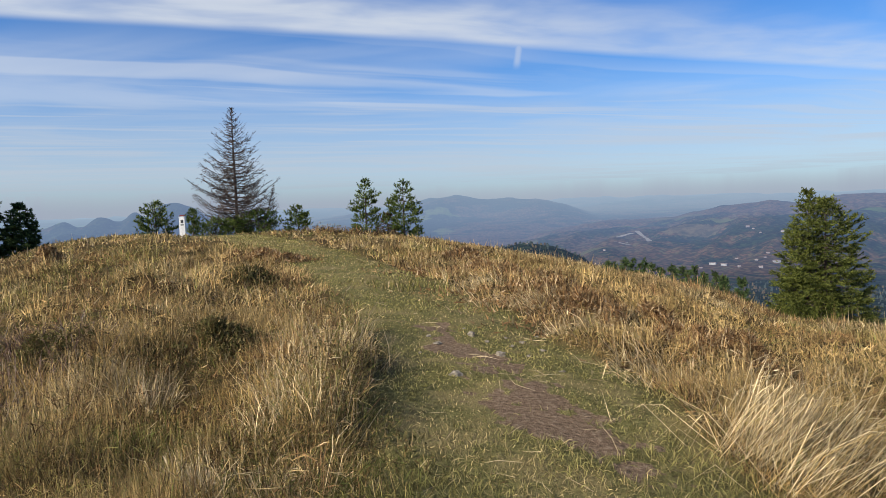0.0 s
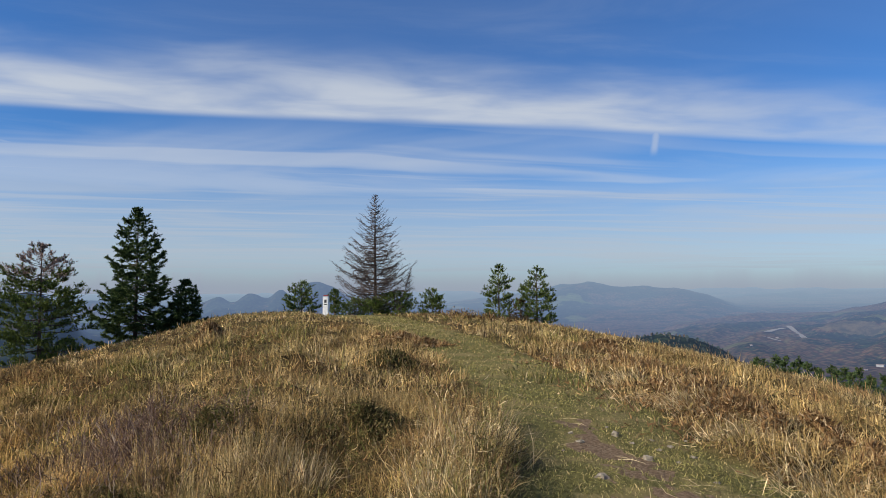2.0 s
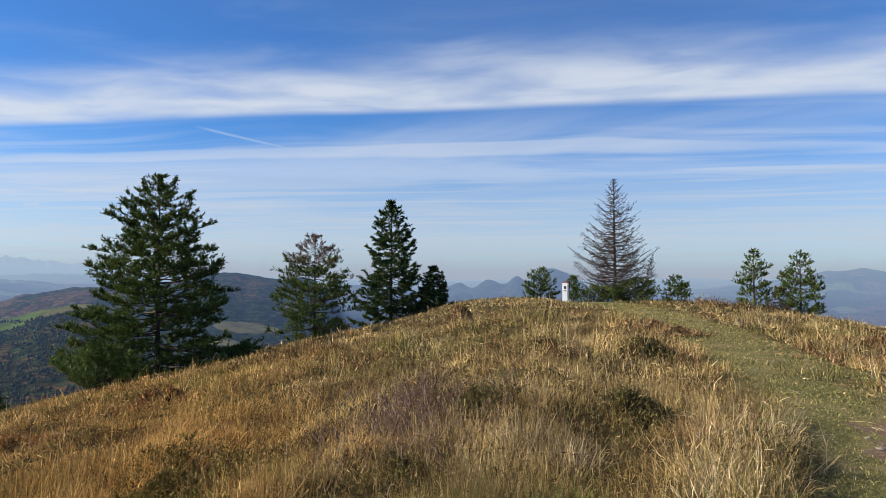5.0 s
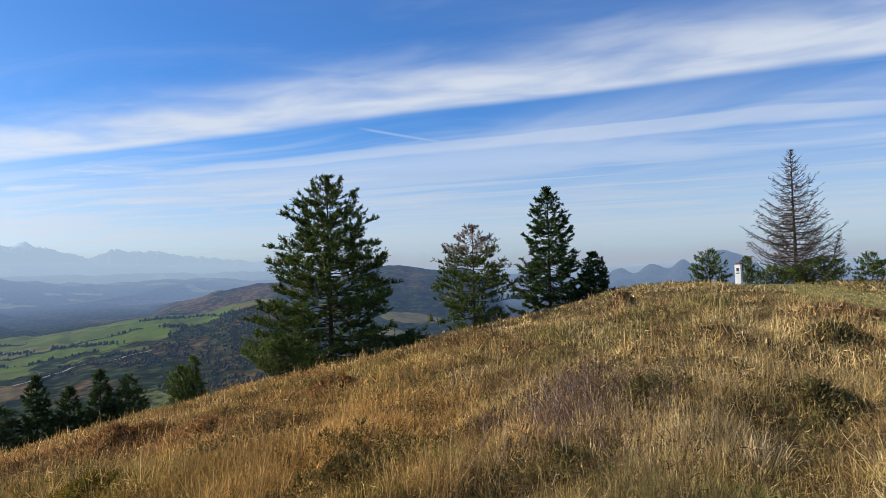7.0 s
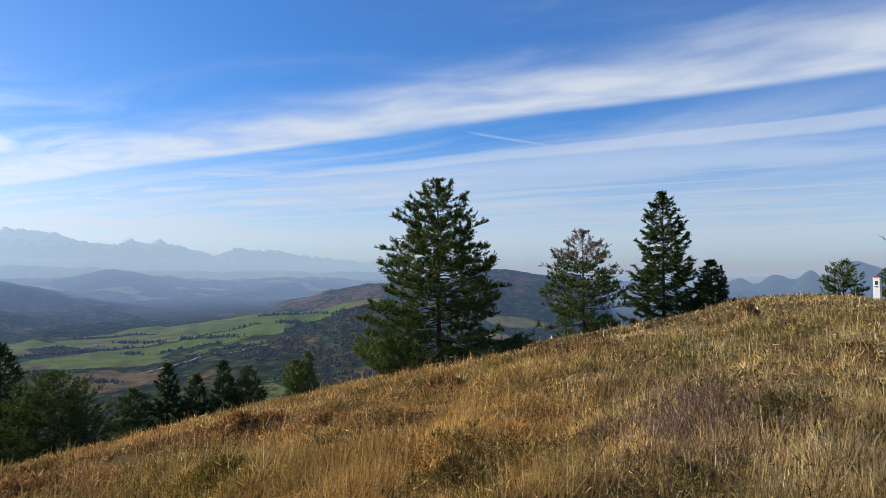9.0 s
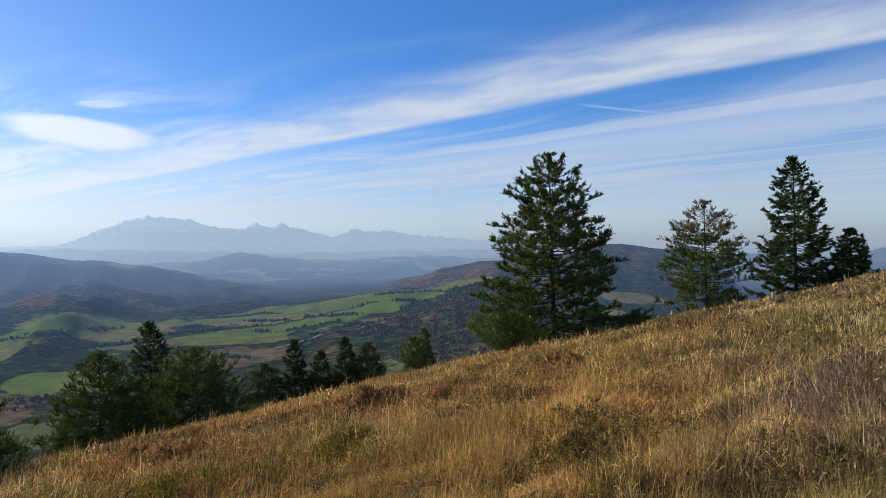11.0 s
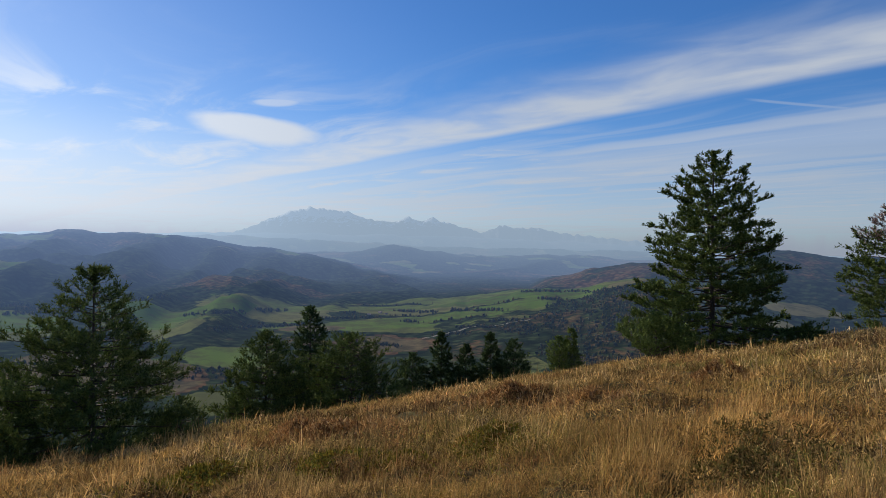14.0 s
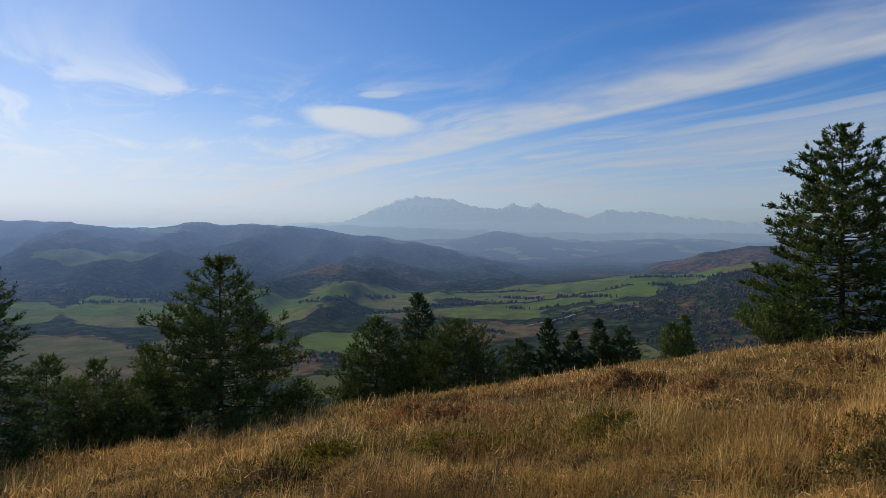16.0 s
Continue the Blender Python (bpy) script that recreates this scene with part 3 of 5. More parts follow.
i, j = np.meshgrid(np.arange(rows - 1), np.arange(cols - 1), indexing="ij")
quads = np.stack([i * cols + j, (i + 1) * cols + j, (i + 1) * cols + j + 1, i * cols + j + 1], -1).reshape(-1, 4)
summits = new("backdrop_mountains", numpy_mesh("backdrop_mountains", np.stack([x, y, mountains(x, y)], -1).reshape(-1, 3), quads, [SUMMITS]))
tagged(summits, "pale blue hazy mountain range with snow on its summits", "mountains", kind="structure")


# ---- grass ----
def blades(at, way, length, wide, droop, rng):
    """Bent blades from a foot point along a way, drooping at the tip: five points and three faces each."""
    k = len(at)
    side = np.cross(way, rng.normal(size=(k, 3)))
    side *= (wide / 2 / np.maximum(np.linalg.norm(side, axis=1), 1e-6))[:, None]
    v = np.empty((k, 5, 3))
    mid = at + way * (length * 0.52)[:, None]
    tip = mid + way * (length * 0.5)[:, None] + rng.normal(0, 0.10, (k, 3)) * length[:, None]
    tip[:, 2] -= droop * length
    v[:, 0], v[:, 1], v[:, 2], v[:, 3], v[:, 4] = at - side * 0.7, at + side * 0.7, mid + side, mid - side, tip
    return v.reshape(-1, 3)


def grass_object(name, verts, tint, mat, label, corners=5):
    """One mesh of many blades: bent ones of five points, or straight ones of three."""
    k = len(verts) // corners
    base = np.arange(k)[:, None] * corners
    kinds = ([0, 1, 2], [0, 2, 3], [3, 2, 4]) if corners == 5 else ([0, 1, 2],)
    faces = np.concatenate([base + kind for kind in kinds], 1).reshape(-1, 3)
    mesh = numpy_mesh(name, verts, faces, [mat], smooth=False)
    # the tint grows more golden and brighter with the bearing, over the slope
    gold = np.clip((polar(verts[::corners, 0], verts[::corners, 1])[1] - 34) / 16, 0, 1)[:, None]
    tint = tint * (1 - gold + gold * [1.16, 1.03, 0.84])
    point_colour(mesh, "tint", np.repeat(tint, corners, axis=0))
    return tagged(new(name, mesh), label, "grass", kind="stuff")


def unit(v):
    return v / np.maximum(np.linalg.norm(v, axis=1, keepdims=True), 1e-6)


def needles(at, way, length, wide, rng):
    """One slim triangle for each needle spray or straight stem."""
    k = len(at)
    side = np.cross(way, rng.normal(size=(k, 3)))
    side /= np.maximum(np.linalg.norm(side, axis=1, keepdims=True), 1e-6)
    v = np.empty((k, 3, 3))
    v[:, 0], v[:, 1] = at - side * wide[:, None] / 2, at + side * wide[:, None] / 2
    v[:, 2] = at + way * length[:, None]
    return v.reshape(-1, 3), np.arange(3 * k).reshape(-1, 3)


def scatter(count, r0, r1, power, a0=-40.0, a1=121.0):
    """Places about the hilltop, thinning out with distance as r to minus power."""
    e = 2 - power
    r = (np.random.uniform(r0**e, r1**e, count)) ** (1 / e)
    a = np.radians(np.random.uniform(a0, a1, count))
    return -r * np.sin(a), r * np.cos(a), r


STRAW, OCHRE, RUST, OLIVE, PALE, GREEN, UMBER = (np.array(c) for c in (
    (0.41, 0.300, 0.135), (0.34, 0.230, 0.088), (0.235, 0.136, 0.060), (0.225, 0.190, 0.062), (0.58, 0.455, 0.26), (0.110, 0.120, 0.030), (0.080, 0.050, 0.028)))


def meadow_tint(x, y):
    """The mix of colours over the meadow, in patches."""
    a, b, c = fbm(x * 0.22, y * 0.22, 71), fbm(x * 0.6, y * 0.6, 72), fbm(x * 0.33 + 9, y * 0.33, 73)
    w = np.stack([0.30 + 0 * a, np.clip((a - 0.45) * 5, 0, 1), np.clip((b - 0.52) * 5, 0, 1) * 0.8, np.clip((c - 0.5) * 4, 0, 1) * 0.75,
                  np.clip((b - 0.5) * -3, 0, 1) * 0.45, np.clip((c - 0.58) * 5, 0, 1) * 0.6, np.clip((a - 0.5) * -4, 0, 1) * 0.45], 1)
    return w


PALETTE = np.stack([STRAW, OCHRE, RUST, OLIVE, PALE, GREEN, UMBER])


def pick_tint(w):
    w = np.cumsum(w / w.sum(1, keepdims=True), 1)
    return PALETTE[(np.random.uniform(size=len(w))[:, None] > w).sum(1).clip(0, len(PALETTE) - 1)]


def tufts_of(tx, ty, tr, tall, w, rng, leaves, stems, spread=1.0, comb=None, fallen=0.25):
    """Leaves at all heights of each tuft, and stems out of its foot."""
    k = len(tx)
    lean_to = rng.uniform(0, 2 * math.pi, k) if comb is None else np.full(k, comb)
    wide_t = (0.10 + 0.012 * tr) * rng.uniform(0.7, 1.4, k) * spread
    i = np.repeat(np.arange(k), leaves)
    rho, ang = np.sqrt(rng.uniform(size=len(i))), rng.uniform(0, 2 * math.pi, len(i))
    x, y = tx[i] + rho * wide_t[i] * np.cos(ang), ty[i] + rho * wide_t[i] * np.sin(ang)
    up = tall[i] * (1 - 0.5 * rho**2) * rng.uniform(0.05, 0.95, len(i)) ** 0.7
    at = np.stack([x, y, hill(x, y) + up], 1)
    way = unit(np.stack([np.cos(ang) * 0.5, np.sin(ang) * 0.5, np.full(len(i), 0.45)], 1) + rng.normal(0, 0.55, (len(i), 3)))
    r = tr[i]
    far = np.maximum(1, r / 14) ** 0.25
    v1 = blades(at, way, rng.uniform(0.06, 0.17, len(i)) * far, np.maximum(0.0042, 0.00085 * r) * rng.uniform(0.6, 1.4, len(i)), rng.uniform(0, 0.5, len(i)), rng)
    own_shade = rng.uniform(0.55, 1.35, (k, 1))
    t1 = pick_tint(w[i] + 0.03) * own_shade[i]
    i = np.repeat(np.arange(k), stems)
    rho, ang = np.sqrt(rng.uniform(size=len(i))) * 0.8, rng.uniform(0, 2 * math.pi, len(i))
    x, y = tx[i] + rho * wide_t[i] * np.cos(ang), ty[i] + rho * wide_t[i] * np.sin(ang)
    at = np.stack([x, y, hill(x, y) - 0.02], 1)
    to = np.where(rng.uniform(size=len(i)) < (0.5 if fallen < 0.5 else 0.12), ang, lean_to[i] + rng.normal(0, 0.25, len(i)))
    lean = np.abs(rng.normal(fallen, 0.40, len(i)))
    way = unit(np.stack([np.cos(to) * lean, np.sin(to) * lean, np.ones(len(i))], 1) + rng.normal(0, 0.12, (len(i), 3)))
    r = tr[i]
    v2 = blades(at, way, tall[i] * rng.uniform(0.6, 1.35, len(i)), np.maximum(0.0034, 0.00080 * r) * rng.uniform(0.6, 1.3, len(i)), np.abs(rng.normal(0.1, 0.2, len(i))) + 0.3 * np.minimum(lean, 1.2), rng)
    t2 = pick_tint(w[i] * [1.4, 1, 0.6, 0.8, 1.6, 0.7, 0.5] + 0.03) * own_shade[i]
    return [v1, v2], [t1, t2]


def tuft_tint(x, y, r, mound, own, rng):
    """Shares of the colours for each tuft of the meadow, by where it grows."""
    k = len(x)
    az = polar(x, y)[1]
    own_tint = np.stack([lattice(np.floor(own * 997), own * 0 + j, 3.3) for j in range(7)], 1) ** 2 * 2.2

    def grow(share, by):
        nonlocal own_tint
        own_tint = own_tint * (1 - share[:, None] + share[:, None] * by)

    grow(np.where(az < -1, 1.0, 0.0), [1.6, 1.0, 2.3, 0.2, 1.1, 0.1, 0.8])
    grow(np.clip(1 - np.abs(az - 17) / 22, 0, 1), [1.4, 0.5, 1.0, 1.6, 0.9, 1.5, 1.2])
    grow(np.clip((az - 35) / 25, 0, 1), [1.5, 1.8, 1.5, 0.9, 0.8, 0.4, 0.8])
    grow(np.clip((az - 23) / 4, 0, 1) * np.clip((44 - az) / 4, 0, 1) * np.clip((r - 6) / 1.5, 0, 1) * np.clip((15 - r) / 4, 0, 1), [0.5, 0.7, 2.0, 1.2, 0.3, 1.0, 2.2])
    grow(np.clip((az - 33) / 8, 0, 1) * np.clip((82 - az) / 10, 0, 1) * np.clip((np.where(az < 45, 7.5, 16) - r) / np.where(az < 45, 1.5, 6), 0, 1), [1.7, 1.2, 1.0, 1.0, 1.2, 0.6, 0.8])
    return meadow_tint(x, y) * (0.35 + own_tint) * rng.gamma(2.5, 0.4, (k, 7)) + 0.3 * (mound < 0.12)[:, None] * [0, 0.1, 0.3, 0.55, 0, 0.3, 0.5]


def sward(x, y):
    """How high the grass stands: uneven stands of it, higher on the tussocks, low in the gaps between."""
    gap, own = tussocks(x, y)
    mound = np.exp(-((gap / 0.46) ** 2)) * (0.3 + 1.0 * own)
    stand = np.clip((fbm(x * 0.5, y * 0.5, 81) - 0.38) / 0.26, 0, 1)
    tall = 0.06 + 0.15 * stand * (0.4 + fbm(x * 1.7, y * 1.7, 82)) + 0.24 * mound
    return tall * (1 - 0.7 * np.minimum(shrub_mounds(x, y), 0.4)), mound, own


def ring_of_grass(count, r0, r1, power, leaves, stems, radius, leaf_wide, stem_wide, bent, rng):
    """Tufts over a ring of the meadow: leaves at all heights and straight stems that lean with the wind."""
    x, y, r = scatter(count, r0, r1, power)
    keep = on_path(x, y) < 0.35 * rng.uniform(size=count) ** 0.5 + 0.05
    keep &= np.hypot(x + 1.2, y - 4.3) > 0.34
    keep &= (fbm(x * 1.9, y * 1.9, 83) > 0.38) | (rng.uniform(size=count) < 0.22)
    x, y, r = x[keep], y[keep], r[keep]
    tall, mound, own = sward(x, y)
    tall = tall * rng.uniform(0.8, 1.25, len(x))
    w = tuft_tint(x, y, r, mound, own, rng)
    mean_tint = w @ PALETTE / w.sum(1, keepdims=True)
    shade = ((0.34 + 1.30 * fbm(x * 1.3, y * 1.3, 86)) * (0.80 + 0.40 * own) * (0.62 + 0.76 * fbm(x * 0.45, y * 0.45, 87)) * rng.uniform(0.8, 1.2, len(x)))[:, None]
    wind = 2.2 + 2.5 * (fbm(x * 0.12, y * 0.12, 85) - 0.5)
    wide_t = radius * rng.uniform(0.7, 1.4, len(x)) * np.maximum(1, r / r1)

    def stand(each, low, high):
        i = np.repeat(np.arange(len(x)), each)
        rho, ang = np.sqrt(rng.uniform(size=len(i))), rng.uniform(0, 2 * math.pi, len(i))
        bx, by = x[i] + rho * wide_t[i] * np.cos(ang), y[i] + rho * wide_t[i] * np.sin(ang)
        up = tall[i] * rng.uniform(low, high, len(i)) * (1 - 0.4 * rho**2)
        return i, ang, np.stack([bx, by, hill(bx, by) + up], 1)

    i, ang, at = stand(leaves, 0.0, 0.75)
    way = unit(np.stack([np.cos(ang) * 0.45, np.sin(ang) * 0.45, np.full(len(i), 0.5)], 1) + rng.normal(0, 0.62, (len(i), 3)))
    length = rng.uniform(0.06, 0.19, len(i)) * np.maximum(1, r[i] / 12) ** 0.3
    wide = np.maximum(0.0036, leaf_wide * r[i]) * rng.uniform(0.6, 1.4, len(i))
    lv = blades(at, way, length, wide, rng.uniform(0.05, 0.7, len(i)), rng) if bent else needles(at, way, length, wide, rng)[0]
    lt = (0.72 * pick_tint(w[i] * [0.9, 1, 1.2, 1.2, 0.6, 1.1, 1.7] + 0.03) + 0.28 * mean_tint[i]) * shade[i]
    i, ang, at = stand(stems, -0.05, 0.25)
    lean = np.abs(rng.normal(0.30, 0.38, len(i)))
    to = np.where(rng.uniform(size=len(i)) < 0.55, ang, wind[i] + rng.normal(0, 0.5, len(i)))
    way = unit(np.stack([np.cos(to) * lean, np.sin(to) * lean, np.ones(len(i))], 1) + rng.normal(0, 0.10, (len(i), 3)))
    sv = needles(at, way, tall[i] * rng.uniform(0.4, 1.6, len(i)) ** 1.2, np.maximum(0.0040, stem_wide * r[i]) * rng.uniform(0.6, 1.4, len(i)), rng)[0]
    st = (0.65 * pick_tint(w[i] * [1.4, 1, 0.7, 0.8, 1.2, 0.6, 0.6] + 0.02) + 0.35 * mean_tint[i]) * shade[i]
    return (lv, lt), (sv, st)


def meadow():
    rng = np.random.default_rng(5)
    dry = "uneven dry brown and straw-coloured grass of the hilltop meadow"
    near_leaf, near_stem = ring_of_grass(13500, 2.6, 10.5, 1.15, 12, 13, 0.13, 0.0009, 0.0009, True, rng)
    mid_leaf, mid_stem = ring_of_grass(16000, 9.5, 27, 1.0, 14, 7, 0.24, 0.0015, 0.0011, False, rng)
    far_leaf, far_stem = ring_of_grass(9000, 25, 62, 1.0, 10, 3, 0.50, 0.0015, 0.0010, False, rng)
    # low thatch between the tufts, with some of the shade there put into its tint
    x, y, r = scatter(60000, 2.4, 14, 1.2)
    keep = on_path(x, y) < 0.5
    x, y, r = x[keep], y[keep], r[keep]
    k = len(x)
    way = unit(rng.normal(0, 0.6, (k, 3)) + [0, 0, 0.4])
    way[:, 2] = np.abs(way[:, 2])
    thatch = needles(np.stack([x, y, hill(x, y) + rng.uniform(0, 0.06, k)], 1), way, rng.uniform(0.06, 0.16, k), np.maximum(0.006, 0.0014 * r), rng)[0]
    thatch_tint = pick_tint(np.tile([0.3, 0.3, 0.5, 0.6, 0.05, 0.4, 1.0], (k, 1)))
    straight = [near_stem, mid_leaf, mid_stem, far_leaf, far_stem, (thatch, thatch_tint)]
    grass_object("meadow_grass", np.concatenate([v for v, _ in straight]), np.concatenate([t for _, t in straight]), GRASS, dry, 3)
    vs, ts = [near_leaf[0]], [near_leaf[1]]
    # a tall dense margin beside the path
    many = 150
    y = rng.uniform(3.3, 8.6, many)
    x = smooth_table(y, PATH_LINE) - smooth_table(y, PATH_HALF) - np.abs(rng.normal(0.12, 0.28, many))
    ww = np.tile([0.8, 0.4, 0.9, 0.9, 0.4, 0.5, 1.2], (many, 1)) * rng.gamma(1.2, 0.8, (many, 7))
    v, t = tufts_of(x, y, np.hypot(x, y), rng.uniform(0.30, 0.58, many), ww, rng, 26, 18, 1.0, None, 0.4)
    vs += v
    ts += t
    # pale tussocks that stand out: by the path, and one that has fallen over on the slope beside it
    for az, dist, many, high, comb, lean in ((9.5, 7.2, 8, 0.52, 0.6, 0.3), (11.5, 6.6, 6, 0.42, 0.6, 0.3), (19, 4.3, 5, 0.42, 2.0, 0.3), (-23.5, 5.5, 3, 0.8, 0.2, 0.9), (-26, 5.3, 5, 0.95, 0.1, 1.1), (-29, 5.4, 5, 0.95, 0.1, 1.1),
                                             (-25, 6.3, 4, 0.7, 0.3, 1.0), (25, 6.5, 4, 0.42, 1, 0.3), (13, 5.2, 6, 0.45, 1, 0.4), (-12, 9.5, 9, 0.5, -2.6, 0.9), (-17, 8.0, 8, 0.5, -2.6, 0.9),
                                             (-8, 11.5, 9, 0.45, -2.7, 0.9), (-3, 14, 8, 0.4, -2.8, 0.8)):
        a = np.radians(az + rng.normal(0, 1.6, many))
        d = dist + rng.normal(0, 0.28, many)
        x, y = -d * np.sin(a), d * np.cos(a)
        ww = np.tile([0.6, 0.1, 0.02, 0.02, 1.6, 0.0, 0.02], (many, 1))
        v, t = tufts_of(x, y, d, np.full(many, high), ww, rng, 6, 55, 1.1 + lean, comb, lean)
        vs += v
        ts += t
    grass_object("meadow_grass", np.concatenate(vs), np.concatenate(ts), GRASS, "tall dry straw-coloured and rust-brown autumn meadow grass")
    # rusty weeds on the brow, and a dark tuft on the slope
    vs, ts = [], []
    for az, dist, many, high, wide, rusty in ((9.0, 44, 16, 0.75, 1.4, 1.0), (31, 6.6, 16, 0.40, 2.4, 0.35), (24, 7.5, 8, 0.36, 2.0, 0.4), (36, 8.4, 10, 0.4, 3.0, 0.5), (6.5, 42, 8, 0.55, 1.2, 0.7), (30.2, 25, 4, 0.5, 0.5, 0.2), (1.5, 30, 8, 0.5, 2.0, 0.8), (-14, 15, 10, 0.42, 3.0, 0.8), (60, 9, 8, 0.35, 2.0, 0.9), (44, 12, 8, 0.35, 3.0, 0.9)):
        a = np.radians(az + rng.normal(0, wide, many))
        d = dist + rng.normal(0, 0.5, many)
        x, y = -d * np.sin(a), d * np.cos(a)
        ww = np.tile([0.05, 0.2, 1.2 * rusty, 0.05, 0.0, 0.1, 1.0], (many, 1))
        v, t = tufts_of(x, y, d, high * rng.uniform(0.6, 1.1, many), ww, rng, 40, 20, 0.8)
        vs += v
        ts += t
    grass_object("dry_weed", np.concatenate(vs), np.concatenate(ts), GRASS, "rust-brown withered weeds standing in the meadow")
    # darker green sedge in the hollows
    vs, ts = [], []
    for az, dist, many, high in ((55.5, 6.4, 9, 0.34), (49.5, 7.4, 6, 0.3), (15.5, 4.0, 9, 0.3), (9.0, 4.1, 9, 0.22), (5.5, 3.7, 8, 0.16), (7.5, 5.2, 6, 0.2), (13.0, 7.5, 5, 0.3), (66, 6.4, 5, 0.28), (26, 5.4, 6, 0.3), (4.0, 13, 4, 0.3), (33, 6.6, 5, 0.34)):
        a = np.radians(az + rng.normal(0, 2.2, many))
        d = dist + rng.normal(0, 0.22, many)
        x, y = -d * np.sin(a), d * np.cos(a)
        ww = np.tile([0.08, 0.02, 0.0, 1.0, 0.05, 0.9, 0.1], (many, 1))
        v, t = tufts_of(x, y, d, np.full(many, high), ww, rng, 18, 34, 1.1)
        vs += v
        ts += t
    grass_object("sedge", np.concatenate(vs), np.concatenate(ts), GRASS, "dark olive-green sedge tufts among the dry grass")


def turf():
    rng = np.random.default_rng(6)
    x, y, r = scatter(195000, 1.8, 48, 1.5, -32, 32)
    keep = (on_path(x, y) > rng.uniform(size=len(x)) * 0.6 + 0.02) & (bare(x, y) < rng.uniform(size=len(x)) * 0.8)
    x, y, r = x[keep], y[keep], r[keep]
    k = len(x)
    lush, g = fbm(x * 1.1, y * 1.1, 92), fbm(x * 2.3, y * 2.3, 91)
    tall = (0.020 + 0.085 * np.clip(lush - 0.3, 0, 1)) * rng.uniform(0.6, 1.5, k) * np.maximum(1, r / 10) ** 0.4 * (1 + 0.9 * np.clip((5.6 - y) / 1.5, 0, 1))
    # the green is darker close by and along the path's left edge
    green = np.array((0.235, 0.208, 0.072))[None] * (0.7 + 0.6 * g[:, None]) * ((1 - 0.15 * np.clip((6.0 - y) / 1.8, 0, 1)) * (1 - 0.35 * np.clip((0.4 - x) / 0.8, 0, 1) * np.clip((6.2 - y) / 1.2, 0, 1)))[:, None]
    dry = np.array((0.35, 0.275, 0.125))[None] * (0.75 + 0.5 * rng.uniform(size=(k, 1)))
    pick = (rng.uniform(size=k) < np.clip(1.55 - 2.2 * lush, 0.12, 0.9))[:, None]
    way = unit(np.stack([np.zeros(k), np.zeros(k), np.full(k, 0.7)], 1) + rng.normal(0, 0.55, (k, 3)))
    way[:, 2] = np.abs(way[:, 2])
    at = np.stack([x, y, hill(x, y) - 0.004], 1)
    v = blades(at, way, tall, np.maximum(0.0034, 0.0010 * r) * rng.uniform(0.6, 1.4, k), rng.uniform(0, 0.4, k), rng)
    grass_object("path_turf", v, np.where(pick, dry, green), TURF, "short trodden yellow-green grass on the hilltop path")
    # loose straw lying about
    x, y, r = scatter(420, 2.5, 22, 1.7, -30, 40)
    k = len(x)
    z = hill(x, y)
    keep = on_path(x, y) > 0.05
    x, y, r, z = x[keep], y[keep], r[keep], z[keep]
    k = len(x)
    a = rng.uniform(0, 6.28, k)
    way = unit(np.stack([np.cos(a), np.sin(a), rng.uniform(0.0, 0.25, k)], 1))
    v = blades(np.stack([x, y, z + 0.015], 1), way, rng.uniform(0.1, 0.42, k), np.maximum(0.004, 0.0009 * r), rng.uniform(0, 0.1, k), rng)
    grass_object("loose_straw", v, np.tile(PALE, (k, 1)) * rng.uniform(0.7, 1.2, (k, 1)), GRASS, "loose pale straw lying on the trodden path")


meadow()
turf()


# ---- trees ----
def tubes(starts, ends, r0, r1, sides=3):
    """Tapered rods between two points each, as arrays of verts and faces."""
    k = len(starts)
    d = ends - starts
    d = d / np.maximum(np.linalg.norm(d, axis=1, keepdims=True), 1e-9)
    ref = np.where(np.abs(d[:, 2:3]) > 0.9, [[1.0, 0, 0]], [[0, 0, 1.0]])
    u = np.cross(d, ref)
    u /= np.linalg.norm(u, axis=1, keepdims=True)
    v = np.cross(d, u)
    verts = np.empty((k, 2 * sides, 3))
    for s in range(sides):
        a = 2 * math.pi * s / sides
        o = u * math.cos(a) + v * math.sin(a)
        verts[:, s], verts[:, sides + s] = starts + o * np.reshape(r0, (-1, 1)), ends + o * np.reshape(r1, (-1, 1))
    quad = np.array([[s, (s + 1) % sides, sides + (s + 1) % sides, sides + s] for s in range(sides)])
    faces = (np.arange(k)[:, None, None] * 2 * sides + quad[None]).reshape(-1, 4)
    return verts.reshape(-1, 3), faces


def part_mesh(name, verts, faces, mat, parent, label="", smooth=True):
    ob = new(name, numpy_mesh(name, verts, faces, [mat], smooth))
    ob.parent = parent
    return tagged(ob, label)


